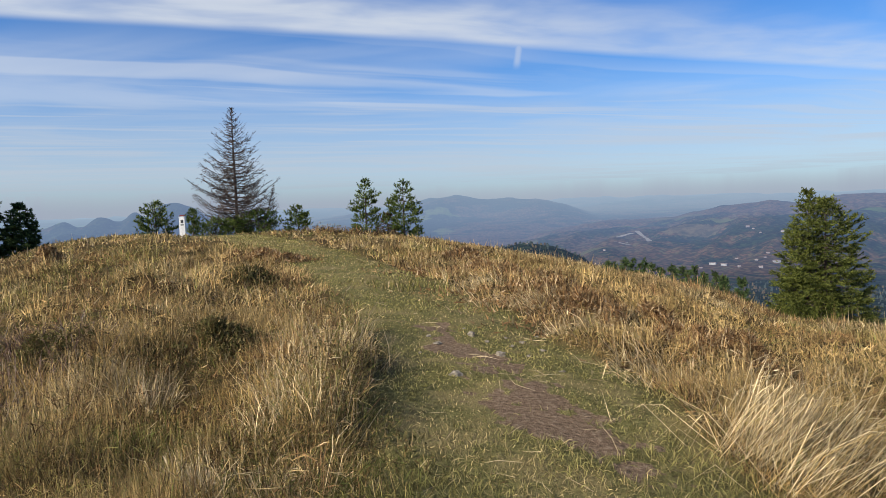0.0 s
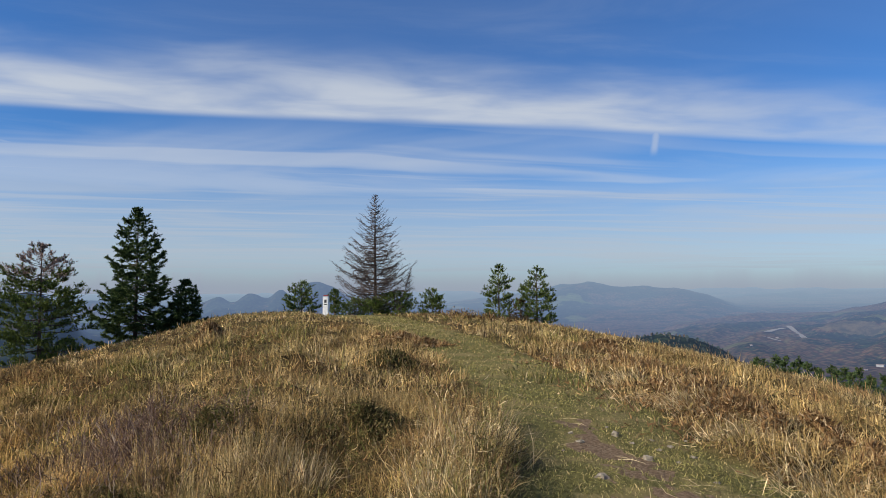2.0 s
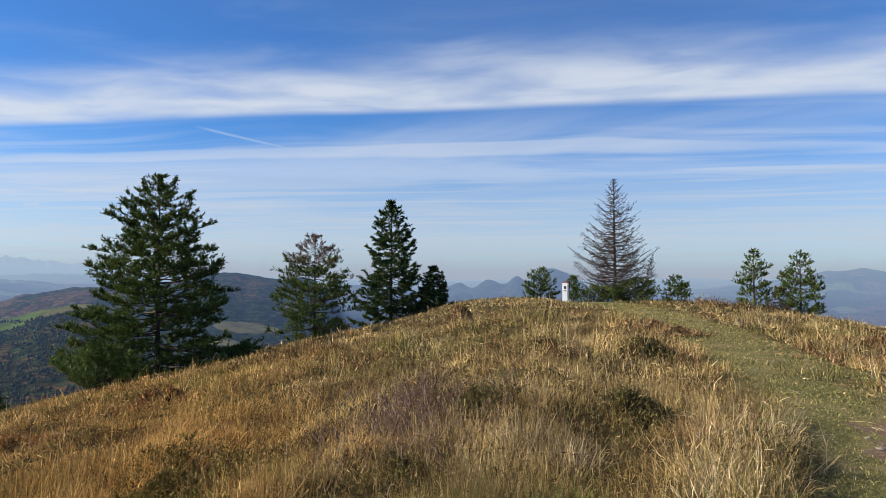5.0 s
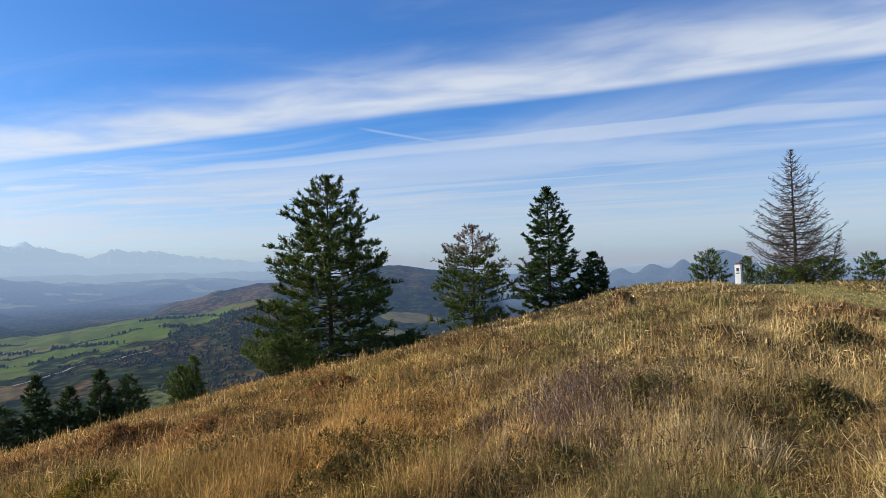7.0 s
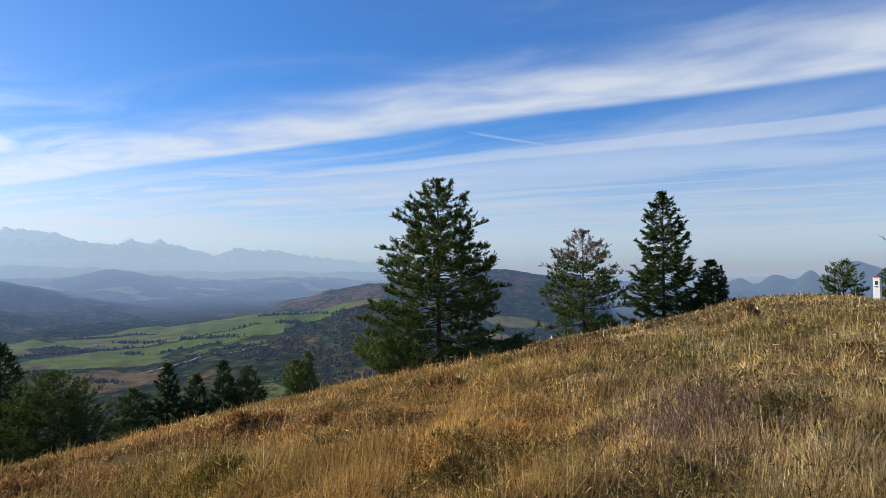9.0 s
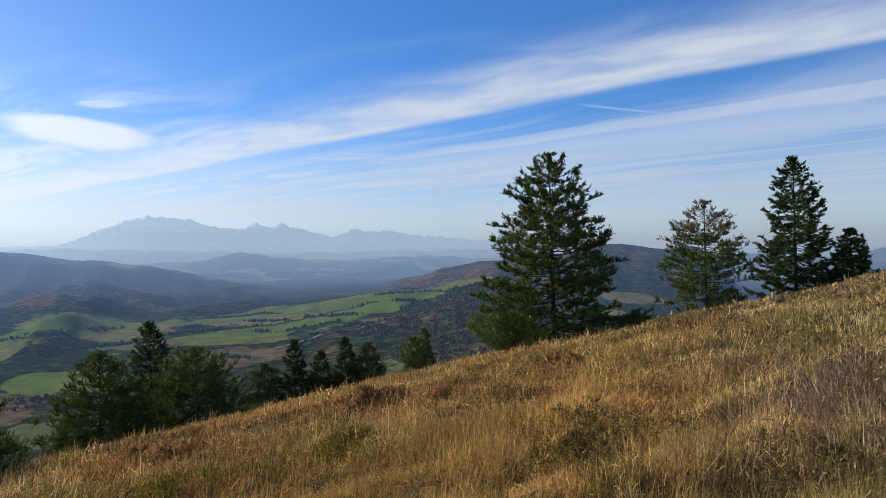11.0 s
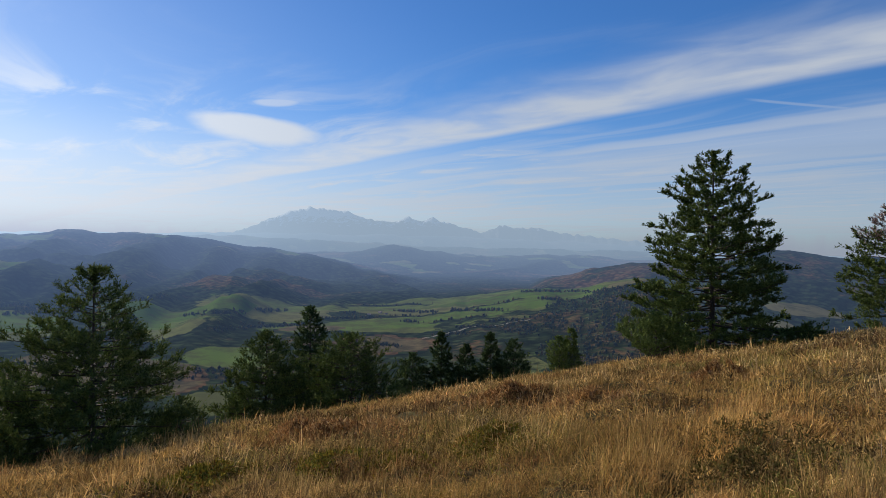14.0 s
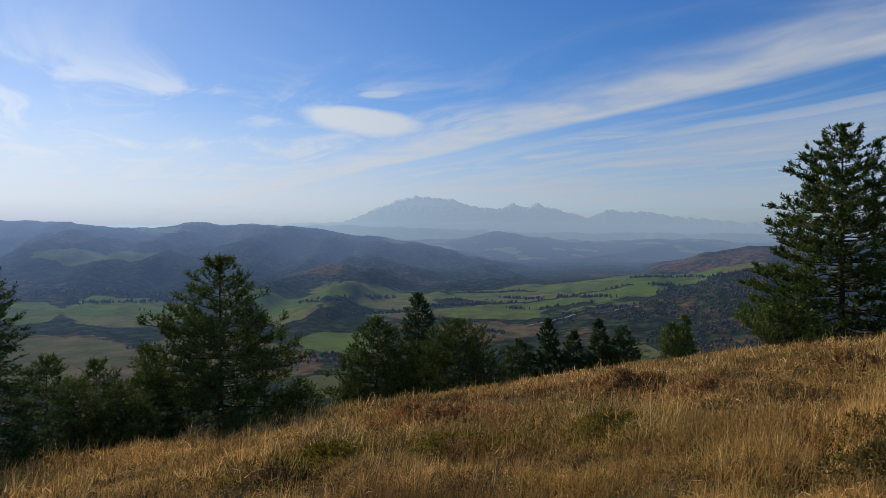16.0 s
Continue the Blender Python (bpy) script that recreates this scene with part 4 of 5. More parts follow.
def tree(name, label, az, dist, top_el, span, style, seed, needle_mat=None, density=1.0, whorls=None, lean=0.0, bare_top=None, crown_from=None, sink=0.15, profile=None, ragged=1.0):
    """A conifer at a bearing and distance; its top shows at top_el degrees, its crown is span degrees broad."""
    rng = np.random.default_rng(seed)
    x, y = -dist * math.sin(radians(az)), dist * math.cos(radians(az))
    z = float(hill(np.array([x]), np.array([y]))[0]) - sink
    tall = EYE + dist * math.tan(radians(top_el)) - z
    half = dist * math.tan(radians(span / 2))
    root = new(name)
    root.location = (x, y, z)
    tagged(root, label, "tree")
    fine = 0.00083 * dist
    dead = style == "dead"
    # trunk, with its top over its foot unless it leans
    steps = 9
    tz = np.linspace(0, tall, steps)
    bend = np.stack([np.cumsum(rng.normal(0, 0.012 * tall / steps, steps)), np.cumsum(rng.normal(0, 0.012 * tall / steps, steps)), tz], 1)
    bend[:, :2] -= bend[0, :2] + (bend[-1, :2] - bend[0, :2]) * (tz / tall)[:, None]
    bend[:, 0] += lean * tz
    rad = (0.014 * tall + 0.02) * (1 - 0.93 * tz / tall)
    v, f = tubes(bend[:-1], bend[1:], rad[:-1], rad[1:], 8)
    part_mesh("trunk", v, f, DEAD_BARK if dead else BARK, root)
    # limbs in whorls, some longer than others
    low = {"pine": 0.03, "spruce": 0.02, "dead": 0.07, "bush": 0.02}[style] if crown_from is None else crown_from
    rows = whorls or {"pine": 17, "spruce": 22, "dead": 30, "bush": 9}[style]
    per = {"pine": 8, "spruce": 7, "dead": 7, "bush": 7}[style]
    t = np.repeat((np.arange(rows) + 0.5) / rows, per) + rng.normal(0, 0.26 / rows, rows * per)
    t = np.clip(t, 0.0, 0.985)
    h = tall * (low + (1 - low) * t)
    k = len(h)
    head = np.arange(k) * (2 * math.pi / per) + np.repeat(rng.uniform(0, 6.3, rows), per) + rng.normal(0, 0.25, k)
    if style == "pine":
        shape = np.interp(t, *(profile or ([0, 0.12, 0.3, 0.5, 0.72, 0.9, 1], [0.86, 1.0, 0.97, 0.84, 0.58, 0.27, 0.05])))
        rise, curl = np.interp(t, [0, 0.35, 0.8, 1], [-0.26, -0.02, 0.12, 0.30]), 0.16
    elif style == "bush":
        shape = np.interp(t, *(profile or ([0, 0.4, 0.8, 1], [1.0, 0.9, 0.5, 0.12])))
        rise, curl = np.interp(t, [0, 1], [0.15, 1.2]), 0.25
    elif dead:
        shape = np.interp(t, *(profile or ([0, 0.12, 0.3, 0.6, 0.85, 1], [0.9, 1.0, 0.92, 0.52, 0.22, 0.04])))
        rise, curl = np.interp(t, [0, 0.5, 1], [-0.02, -0.05, 0.5]), 0.42
    else:
        shape = np.interp(t, *(profile or ([0, 0.1, 0.35, 0.6, 0.85, 1], [0.86, 1.0, 0.84, 0.56, 0.25, 0.03])))
        rise, curl = np.interp(t, [0, 0.5, 1], [-0.30, -0.10, 0.6]), 0.26
    reach = half * shape * (1 + ragged * (np.repeat(rng.uniform(-0.16, 0.10, rows), per) + rng.uniform(-0.26, 0.14, k)))
    reach = np.minimum(reach * 1.08, np.maximum(0.62 * (tall - h) / np.maximum(rise + curl, 0.1), 0.10 * half))
    reach *= 1 + 0.10 * ragged * np.sin(head * 2 + seed) * np.sin(h / tall * 9 + seed)
    o = np.stack([np.interp(h, tz, bend[:, 0]), np.interp(h, tz, bend[:, 1]), h], 1)
    out = np.stack([np.cos(head), np.sin(head), np.zeros(k)], 1)
    joints = 5 if dist < 80 else 3
    us = np.linspace(0, 1, joints)
    pts = np.empty((k, joints, 3))
    for j, u in enumerate(us):
        pts[:, j] = o + out * (reach * u)[:, None]
        pts[:, j, 2] += reach * (rise * u + curl * u**2.4 - (0.10 if style == "spruce" else 0.0) * math.sin(u * 3.14))
    pts[:, 1:] += rng.normal(0, 0.03, (k, joints - 1, 3)) * reach[:, None, None]
    pts[:, :, 2] = np.minimum(pts[:, :, 2], tall - 0.02 * half)
    thick = np.maximum((0.013 if dead else 0.011) * reach + 0.008, fine * (0.62 if dead else 0.25))
    lv, lf, off = [], [], 0

    def add(v, f):
        nonlocal off
        lv.append(v), lf.append(f + off)
        off += len(v)

    for j in range(joints - 1):
        add(*tubes(pts[:, j], pts[:, j + 1], thick * (1 - us[j] * 0.8), thick * (1 - us[j + 1] * 0.8), 3))

    def along(i, u):
        """A point of limb i at the share u of its length, and the way it runs there."""
        part_u, j = np.modf(np.clip(u * (joints - 1), 0, joints - 1.001))
        j = j.astype(int)
        way = pts[i, j + 1] - pts[i, j]
        return pts[i, j] * (1 - part_u)[:, None] + pts[i, j + 1] * part_u[:, None], unit(way)

    # side branches, alternating, that spread each limb into a flat spray
    each = np.clip(reach / ((0.030 if dead else 0.045) * half + (0.06 if dead else 0.10)), 2, 22 if dead else 9).astype(int) if dist < 80 else np.full(k, 2)
    i = np.repeat(np.arange(k), each)
    m = len(i)
    u = rng.uniform(0.12 if dead else 0.22, 1.0, m)
    base, way = along(i, u)
    side = unit(np.cross(way, [0, 0, 1.0])) * np.where(np.arange(m) % 2, 1, -1)[:, None]
    twig = way * rng.uniform(0.5, 1.0, (m, 1)) + side * rng.uniform(0.45, 1.0, (m, 1))
    twig[:, 2] += {"pine": 0.22, "spruce": -0.10, "dead": -0.15, "bush": 0.5}[style] + rng.normal(0, 0.40 if dead else 0.16, m)
    twig = unit(twig)
    long = reach[i] * rng.uniform(0.22, 0.42, m) * (1.15 - 0.7 * u) * (0.62 if dead else 1.0) + 0.05
    drawn = slice(None) if dead else slice(0, m, 2)
    add(*tubes(base[drawn], (base + twig * long[:, None])[drawn], np.maximum(0.005, np.full(len(base[drawn]), fine * (0.42 if dead else 0.16))), np.full(len(base[drawn]), max(0.003, fine * 0.10)), 3))
    if dead:
        q = np.repeat(np.arange(m), 2)
        start = base[q] + twig[q] * long[q][:, None] * rng.uniform(0.3, 1, (len(q), 1))
        spur = unit(twig[q] + rng.normal(0, 0.7, (len(q), 3)))
        add(*tubes(start, start + spur * (long[q] * rng.uniform(0.25, 0.5, len(q)))[:, None], np.full(len(q), fine * 0.32), np.full(len(q), fine * 0.14), 3))
    tagged(part_mesh("branchwork", np.concatenate(lv), np.concatenate(lf), DEAD_BARK if dead else BARK, root), kind="stuff")
    if dead:
        return root
    # shoots on the side branches and the limbs' ends, each ringed by needle sprays
    size = max({"pine": 0.30, "spruce": 0.25, "bush": 0.26}[style], fine * {"pine": 8.5, "spruce": 6.5, "bush": 8}[style])
    many = int(max(150, 21.0 * density * tall * half / size**2))
    on_side = rng.uniform(size=many) < 0.72
    pick = rng.choice(m, many, p=long / long.sum())
    limb = rng.choice(k, many, p=(reach + 0.05 * half) / (reach + 0.05 * half).sum())
    uu = rng.uniform(0.15, 1.0, many) ** 0.75
    lb, lw = along(limb, np.where(rng.uniform(size=many) < 0.3, 1.0, 0.2 + 0.8 * uu))
    at = np.where(on_side[:, None], base[pick] + twig[pick] * (long[pick] * uu)[:, None], lb)
    way = np.where(on_side[:, None], twig[pick], lw)
    high = np.where(on_side, h[i[pick]], h[limb]) / tall
    # the leader at the top
    lead = max(8, many // 90)
    high[:lead] = np.linspace(0.90, 0.985, lead)
    at[:lead] = np.stack([np.interp(high[:lead] * tall, tz, bend[:, 0]), np.interp(high[:lead] * tall, tz, bend[:, 1]), high[:lead] * tall], 1)
    way[:lead] = unit(rng.normal(0, 0.35, (lead, 3)) + [0, 0, 0.6])
    if style == "spruce":
        way = way + np.cross(way, [0, 0, 1.0]) * rng.normal(0, 0.7, (many, 1)) + rng.normal(0, 0.15, (many, 3)) - [0, 0, 0.12]
    else:
        way = way * 0.8 + rng.normal(0, 0.38, (many, 3)) + np.array([0, 0, 0.55])
    way = unit(way)
    shoot = size * rng.uniform(0.6, 1.25, many) * np.interp(high, [0, 0.85, 1], [1, 0.95, 0.6])
    leafless = (high > bare_top + rng.normal(0, 0.05, many)) & (rng.uniform(size=many) > 0.06) if bare_top is not None else np.zeros(many, bool)

    def brush(which, ring, mat_name, mat, text="", wide_by=1.0):
        q = np.repeat(np.flatnonzero(which), ring)
        u = rng.uniform(0.0, 1.0, len(q))
        foot = at[q] + way[q] * (shoot[q] * u)[:, None]
        spread = unit(np.cross(way[q], rng.normal(size=(len(q), 3))))
        to = unit(way[q] * rng.uniform(0.5, 1.1, (len(q), 1)) + spread * rng.uniform(0.5, 0.9, (len(q), 1)))
        length = rng.uniform(0.75, 1.3, len(q)) * max({"pine": 0.105, "spruce": 0.08, "bush": 0.09}[style], fine * 3.6)
        wide = rng.uniform(0.7, 1.3, len(q)) * max(0.020, fine * 1.35) * wide_by
        v, f = needles(foot, to, length, wide, rng)
        part_mesh(mat_name, v, f, mat, root, text, smooth=False)

    brush(~leafless, 11 if dist < 80 else 7, "crown", needle_mat or {"pine": PINE, "spruce": SPRUCE, "bush": PINE}[style])
    if bare_top is not None:
        brush(leafless, 10, "bare_top", PINK_TWIG, "leafless pinkish-brown twigs at the top", 0.8)
    return root


BROAD = ([0, 0.1, 0.3, 0.5, 0.7, 0.88, 1], [1.0, 1.0, 0.80, 0.62, 0.42, 0.22, 0.05])
ROUND = ([0, 0.3, 0.6, 0.85, 1], [0.9, 1.0, 0.80, 0.45, 0.08])
tree("larch_tree", "dead leafless brown larch on the hilltop", 16.82, 60, 8.41, 6.5, "dead", 11)
tree("pine_tree", "tall dense green pine at the brow of the hill", 53.85, 39, 8.2, 11.3, "pine", 12, density=1.9, whorls=20,
     profile=([0, 0.12, 0.3, 0.5, 0.72, 0.9, 1], [0.84, 0.96, 1.0, 0.86, 0.57, 0.24, 0.04]), crown_from=0.0)
tree("pine_tree", "low sunlit green pine sapling beside a tall pine", 58.0, 37, -4.5, 6.6, "bush", 13, LIT_PINE)
tree("pine_tree", "low spreading pine branches at the edge of the grass", 47.8, 38, -5.35, 3.4, "bush", 14)
tree("pine_tree", "green pine with a dry leafless top", 41.7, 50, 3.75, 5.9, "pine", 15, density=1.1, whorls=13, bare_top=0.70,
     profile=([0, 0.15, 0.4, 0.62, 0.8, 1], [0.75, 0.92, 1.0, 0.95, 0.52, 0.14]))
tree("spruce_tree", "dark green spruce on the grassy brow", 35.37, 55, 6.7, 5.7, "spruce", 16, density=1.2)
tree("spruce_tree", "small dark spruce beside a taller spruce", 31.8, 54, 1.2, 2.9, "spruce", 17, density=1.8, whorls=14)
tree("pine_tree", "small dense pine near the white marker post", 22.85, 57, 1.0, 2.5, "pine", 18, whorls=8)
tree("pine_tree", "tiny pine bush behind the white marker post", 20.15, 60, 0.25, 0.9, "bush", 19)
tree("pine_tree", "low dark pine bush under the dead larch", 18.5, 59, -0.5, 2.8, "pine", 20, whorls=7, profile=ROUND)
tree("pine_tree", "low dark pine bush under the dead larch", 15.2, 58.4, 0.1, 3.4, "pine", 21, whorls=8, profile=ROUND)
tree("pine_tree", "low dark pine bush under the dead larch", 16.9, 58.8, -0.5, 2.6, "pine", 52, whorls=7, profile=ROUND)
tree("larch_tree", "half-dead brownish young larch beside a dead one", 14.9, 60, 2.2, 2.0, "dead", 22, whorls=13, lean=0.28)
tree("pine_tree", "small round pine standing alone on the brow", 12.0, 58, 0.35, 2.0, "pine", 23, whorls=7)
tree("spruce_tree", "slim green spruce behind the dry grass", 6.45, 55, 2.4, 2.3, "pine", 24, density=0.8, whorls=10)
tree("spruce_tree", "dark spruce with rusty drying lower twigs", 3.3, 52, 2.2, 2.7, "pine", 25, density=0.9, whorls=10)
tree("larch_tree", "low rusty half-dry conifer beside a dark spruce", 4.7, 52, -0.5, 2.2, "spruce", 26, RUSTY, density=0.5, whorls=9)
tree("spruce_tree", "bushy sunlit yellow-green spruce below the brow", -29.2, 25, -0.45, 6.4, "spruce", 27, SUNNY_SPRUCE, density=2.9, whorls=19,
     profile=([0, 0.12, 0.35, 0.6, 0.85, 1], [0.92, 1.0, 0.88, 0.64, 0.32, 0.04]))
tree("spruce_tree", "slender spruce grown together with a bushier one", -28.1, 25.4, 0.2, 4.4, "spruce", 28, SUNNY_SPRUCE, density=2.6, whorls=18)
rng = np.random.default_rng(9)
for k in range(24):
    az = -13.2 - 0.46 * k + rng.normal(0, 0.2)
    dist = rng.uniform(95, 130)
    top = np.interp(az, [-25, -22, -17, -12], [-6.6, -6.0, -5.2, -4.75]) + rng.normal(0, 0.16)
    tree("spruce_tree", "dark spruce of the wood behind the brow", az, dist, top, 1.7, "spruce", 60 + k, density=0.9, whorls=9)
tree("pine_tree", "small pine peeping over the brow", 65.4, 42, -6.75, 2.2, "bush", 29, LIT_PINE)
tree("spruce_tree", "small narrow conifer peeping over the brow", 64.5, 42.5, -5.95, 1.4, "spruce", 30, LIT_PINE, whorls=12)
for az, el, span, seed in ((77.3, -8.4, 3.6, 31), (74.9, -6.5, 2.8, 32), (72.85, -7.55, 2.6, 33), (70.83, -6.55, 2.5, 34), (68.9, -7.1, 2.6, 35)):
    tree("spruce_tree", "dark spruce in a row below the brow", az, 58, el, span, "pine" if seed in (31, 35) else "spruce", seed, SPRUCE, whorls=12, density=1.7)
tree("pine_tree", "bushy green pine in a group below the brow", 89.5, 32, -6.5, 7.6, "pine", 41, density=2.2, profile=BROAD)
tree("spruce_tree", "tall dark spruce in a group below the brow", 86.0, 36, -4.5, 5.0, "spruce", 42, density=2.0)
tree("pine_tree", "bushy dark pine in a group below the brow", 82.8, 32, -6.7, 6.8, "pine", 43, density=2.2, profile=ROUND)
tree("pine_tree", "broad dark backlit pine below the brow", 102.1, 23.5, -1.35, 14.0, "pine", 44, density=2.3, profile=BROAD, whorls=17)
tree("spruce_tree", "tall dark spruce in shade at the wood's edge", 118.0, 20, 0.3, 8.5, "spruce", 45, density=2.2)
for az, dist, el, span, seed in ((110.7, 24, -8.9, 4.6, 46), (107.2, 25, -8.2, 4.4, 47), (113.8, 24, -8.3, 5.0, 48), (112.2, 22, -10.2, 4.0, 49), (109.1, 22.5, -10.6, 4.2, 50), (96.0, 24, -11.3, 3.6, 51)):
    tree("pine_tree", "small dark pine between larger trees below the brow", az, dist, el, span, "pine", seed, density=2.0, whorls=9, profile=ROUND)


# ---- the valley's trees and houses ----
def place(az, el, start=260.0):
    """Where the land beyond the hill is met at a bearing and a height of view."""
    r = np.arange(start, 3000.0, 4.0)
    x, y = -r * math.sin(radians(az)), r * math.cos(radians(az))
    z = country(x, y)
    seen = np.degrees(np.arctan2(z - EYE, r))
    k = int(np.argmax(seen >= el))
    return x[k], y[k], z[k]


def far_material(name, dark, light, autumn=None):
    mat, n = material(name)
    rnd = island(n)
    col = n.mix(n.math("FRACT", n.math("MULTIPLY", rnd, 17.0)), dark, light)
    if autumn:
        col = n.mix(n.step(rnd, 0.62, 0.66), col, n.mix(n.math("FRACT", n.math("MULTIPLY", rnd, 31.0)), autumn, (0.13, 0.10, 0.035)))
    # haze goes in as emission here too, on trees, houses, road and quarry
    flat = n.node("ShaderNodeVectorMath", operation="LENGTH")
    n.put(flat.inputs[0], position(n))
    haze_glow(n, col, flat.outputs["Value"])
    return mat


FAR_WOOD = far_material("distant_wood", (0.032, 0.043, 0.040), (0.062, 0.078, 0.062), (0.088, 0.066, 0.053))


def distant_wood():
    rng = np.random.default_rng(8)
    many = 60000
    a = np.radians(rng.uniform(-42, 121, many))
    r = np.exp(rng.uniform(math.log(230), math.log(950), many))
    x, y = -r * np.sin(a), r * np.cos(a)
    deg = np.degrees(a)
    inside = np.full(many, -1.0)
    for at, far, half_a, half_r in WOODS:
        inside = np.maximum(inside, spot(deg, r, at, far, half_a, half_r))
    w, _ = cover(x, y)
    clump = fbm(x / 22, y / 22, 65)
    dense = np.where(inside > 0, 0.95, 0.0) * (clump > 0.36)
    dense = np.where((deg < 0) & (w > 0.7), 0.5, dense)
    keep = rng.uniform(size=many) < dense
    x, y, r = x[keep], y[keep], r[keep]
    # hedges and rows of trees between the fields: two ends, each a bearing and a height of view
    for a0, e0, a1, e1, trees in ((78.2, -4.95, 74.8, -5.0, 22), (73.6, -4.8, 69.3, -4.75, 30), (66.2, -3.7, 64.4, -3.75, 24), (73.0, -6.2, 70.0, -6.15, 16), (70.3, -5.7, 67.9, -5.5, 16), (77.4, -5.8, 76.4, -5.85, 10),
                                  (75.0, -6.9, 72.4, -6.7, 18), (89.4, -4.9, 87.2, -4.95, 14), (84.5, -5.6, 79.5, -5.5, 26), (93, -6.4, 85, -6.1, 40), (95, -5.2, 90.5, -5.0, 22), (104, -6.9, 97, -7.1, 36), (112, -4.75, 101, -4.85, 60),
                                  (100, -5.2, 97.6, -8.0, 30), (67.5, -3.15, 61.5, -3.0, 26), (82, -7.4, 78, -7.9, 22), (108, -8.3, 98, -8.6, 30)):
        for u in np.linspace(0, 1, trees):
            hx, hy, _ = place(a0 + (a1 - a0) * u + rng.normal(0, 0.06), e0 + (e1 - e0) * u + rng.normal(0, 0.03))
            x, y = np.append(x, hx + rng.normal(0, 2.2, 3)), np.append(y, hy + rng.normal(0, 2.2, 3))
    r = np.hypot(x, y)
    z = country(x, y) - 0.6
    k = len(x)
    tall = rng.uniform(0.6, 1.25, k) * np.clip(2.9 * (r / 600) ** 0.5, 1.6, 3.8)
    round_top = (rng.uniform(size=k) < 0.6) & (r > 150)
    half = np.where(round_top, tall * rng.uniform(0.35, 0.5, k), tall * rng.uniform(0.18, 0.28, k))
    sides = 5
    tiers = 2
    v = np.empty((k, tiers * sides + 1, 3))
    lows = np.where(round_top[:, None], [[0.15, 0.70]], [[0.08, 0.50]])
    spans = np.where(round_top[:, None], [[0.85, 0.80]], [[1.0, 0.60]])
    for t in range(tiers):
        for s in range(sides):
            ang = 2 * math.pi * (s + 0.5 * t) / sides + rng.normal(0, 0.2, k)
            rad = half * spans[:, t] * rng.uniform(0.65, 1.25, k)
            v[:, t * sides + s] = np.stack([x + rad * np.cos(ang), y + rad * np.sin(ang), z + tall * (lows[:, t] + rng.normal(0, 0.05, k))], 1)
    v[:, -1] = np.stack([x, y, z + tall], 1)
    tri = []
    for t in range(tiers - 1):
        for s in range(sides):
            p, q = t * sides + s, t * sides + (s + 1) % sides
            tri += [(p, q, q + sides), (p, q + sides, p + sides)]
    tri += [((tiers - 1) * sides + s, (tiers - 1) * sides + (s + 1) % sides, tiers * sides) for s in range(sides)]
    faces = (np.arange(k)[:, None, None] * (tiers * sides + 1) + np.array(tri)[None]).reshape(-1, 3)
    ob = new("distant_wood", numpy_mesh("distant_wood", v.reshape(-1, 3), faces, [FAR_WOOD], smooth=False))
    tagged(ob, "dark conifers and russet trees of the distant valley woods", "woods", kind="stuff")


distant_wood()

PLASTER = far_material("white_plaster", (0.20, 0.195, 0.19), (0.33, 0.325, 0.315))
ROOFING = far_material("grey_red_roofing", (0.12, 0.10, 0.09), (0.28, 0.22, 0.19))


def house(az, el, long, deep, high, roof_high, turn, label):
    x, y, z = place(az, el)
    root = new("house")
    root.matrix_world = pose(x, y, z - 0.8, 0, 0, turn)
    tagged(root, label, "house", "houses in the valley")
    l, d = long / 2, deep / 2
    bm = bmesh.new()
    bmesh.ops.create_cube(bm, size=1, matrix=Matrix.Translation((0, 0, high / 2)) @ Matrix.Diagonal((long, deep, high, 1)))
    mesh = bpy.data.meshes.new("wall")
    bm.to_mesh(mesh)
    bm.free()
    mesh.materials.append(PLASTER)
    wall = new("wall", mesh)
    wall.parent = root
    o = 0.5
    v = [(-l - o, -d - o, high), (l + o, -d - o, high), (l + o, d + o, high), (-l - o, d + o, high), (-l - o, 0, high + roof_high), (l + o, 0, high + roof_high)]
    mesh = bpy.data.meshes.new("roof")
    mesh.from_pydata(v, [], [(0, 1, 5, 4), (2, 3, 4, 5), (1, 2, 5), (3, 0, 4), (3, 2, 1, 0)])
    mesh.materials.append(ROOFING)
    roof = new("roof", mesh)
    roof.parent = root


rng = np.random.default_rng(3)
for az, el, long in ((-21.5, -5.30, 22), (-22.3, -5.38, 18), (-26.0, -5.15, 22), (-24.9, -5.55, 12), (-23.4, -5.5, 10), (-25.4, -4.5, 9), (-25.2, -4.8, 8), (-24.6, -5.0, 9), (-24.0, -2.45, 13),
                     (-24.4, -2.6, 9), (-26.4, -2.85, 12), (-26.9, -2.95, 10), (-24.9, -2.9, 8), (-23.2, -4.9, 9), (-27.2, -4.6, 8), (-20.6, -5.6, 9), (-7.6, -3.35, 4), (-6.9, -3.4, 3.5),
                     (-15.0, -3.5, 9), (-13.2, -4.1, 8), (79.5, -5.1, 9), (79.0, -5.2, 7), (80.4, -5.25, 7)):
    big = long > 15
    long *= 0.48 if big else 0.42
    house(az, el, long, 5 if big else long * 0.7, 3.6 if big else long * 0.4, 0.7 if big else long * 0.36, rng.uniform(-30, 30) + az,
          "long pale block of flats in the valley town" if big else "small white gabled house in the valley")

ROAD_SURFACE = far_material("pale_gravel", (0.15, 0.14, 0.115), (0.20, 0.185, 0.155))


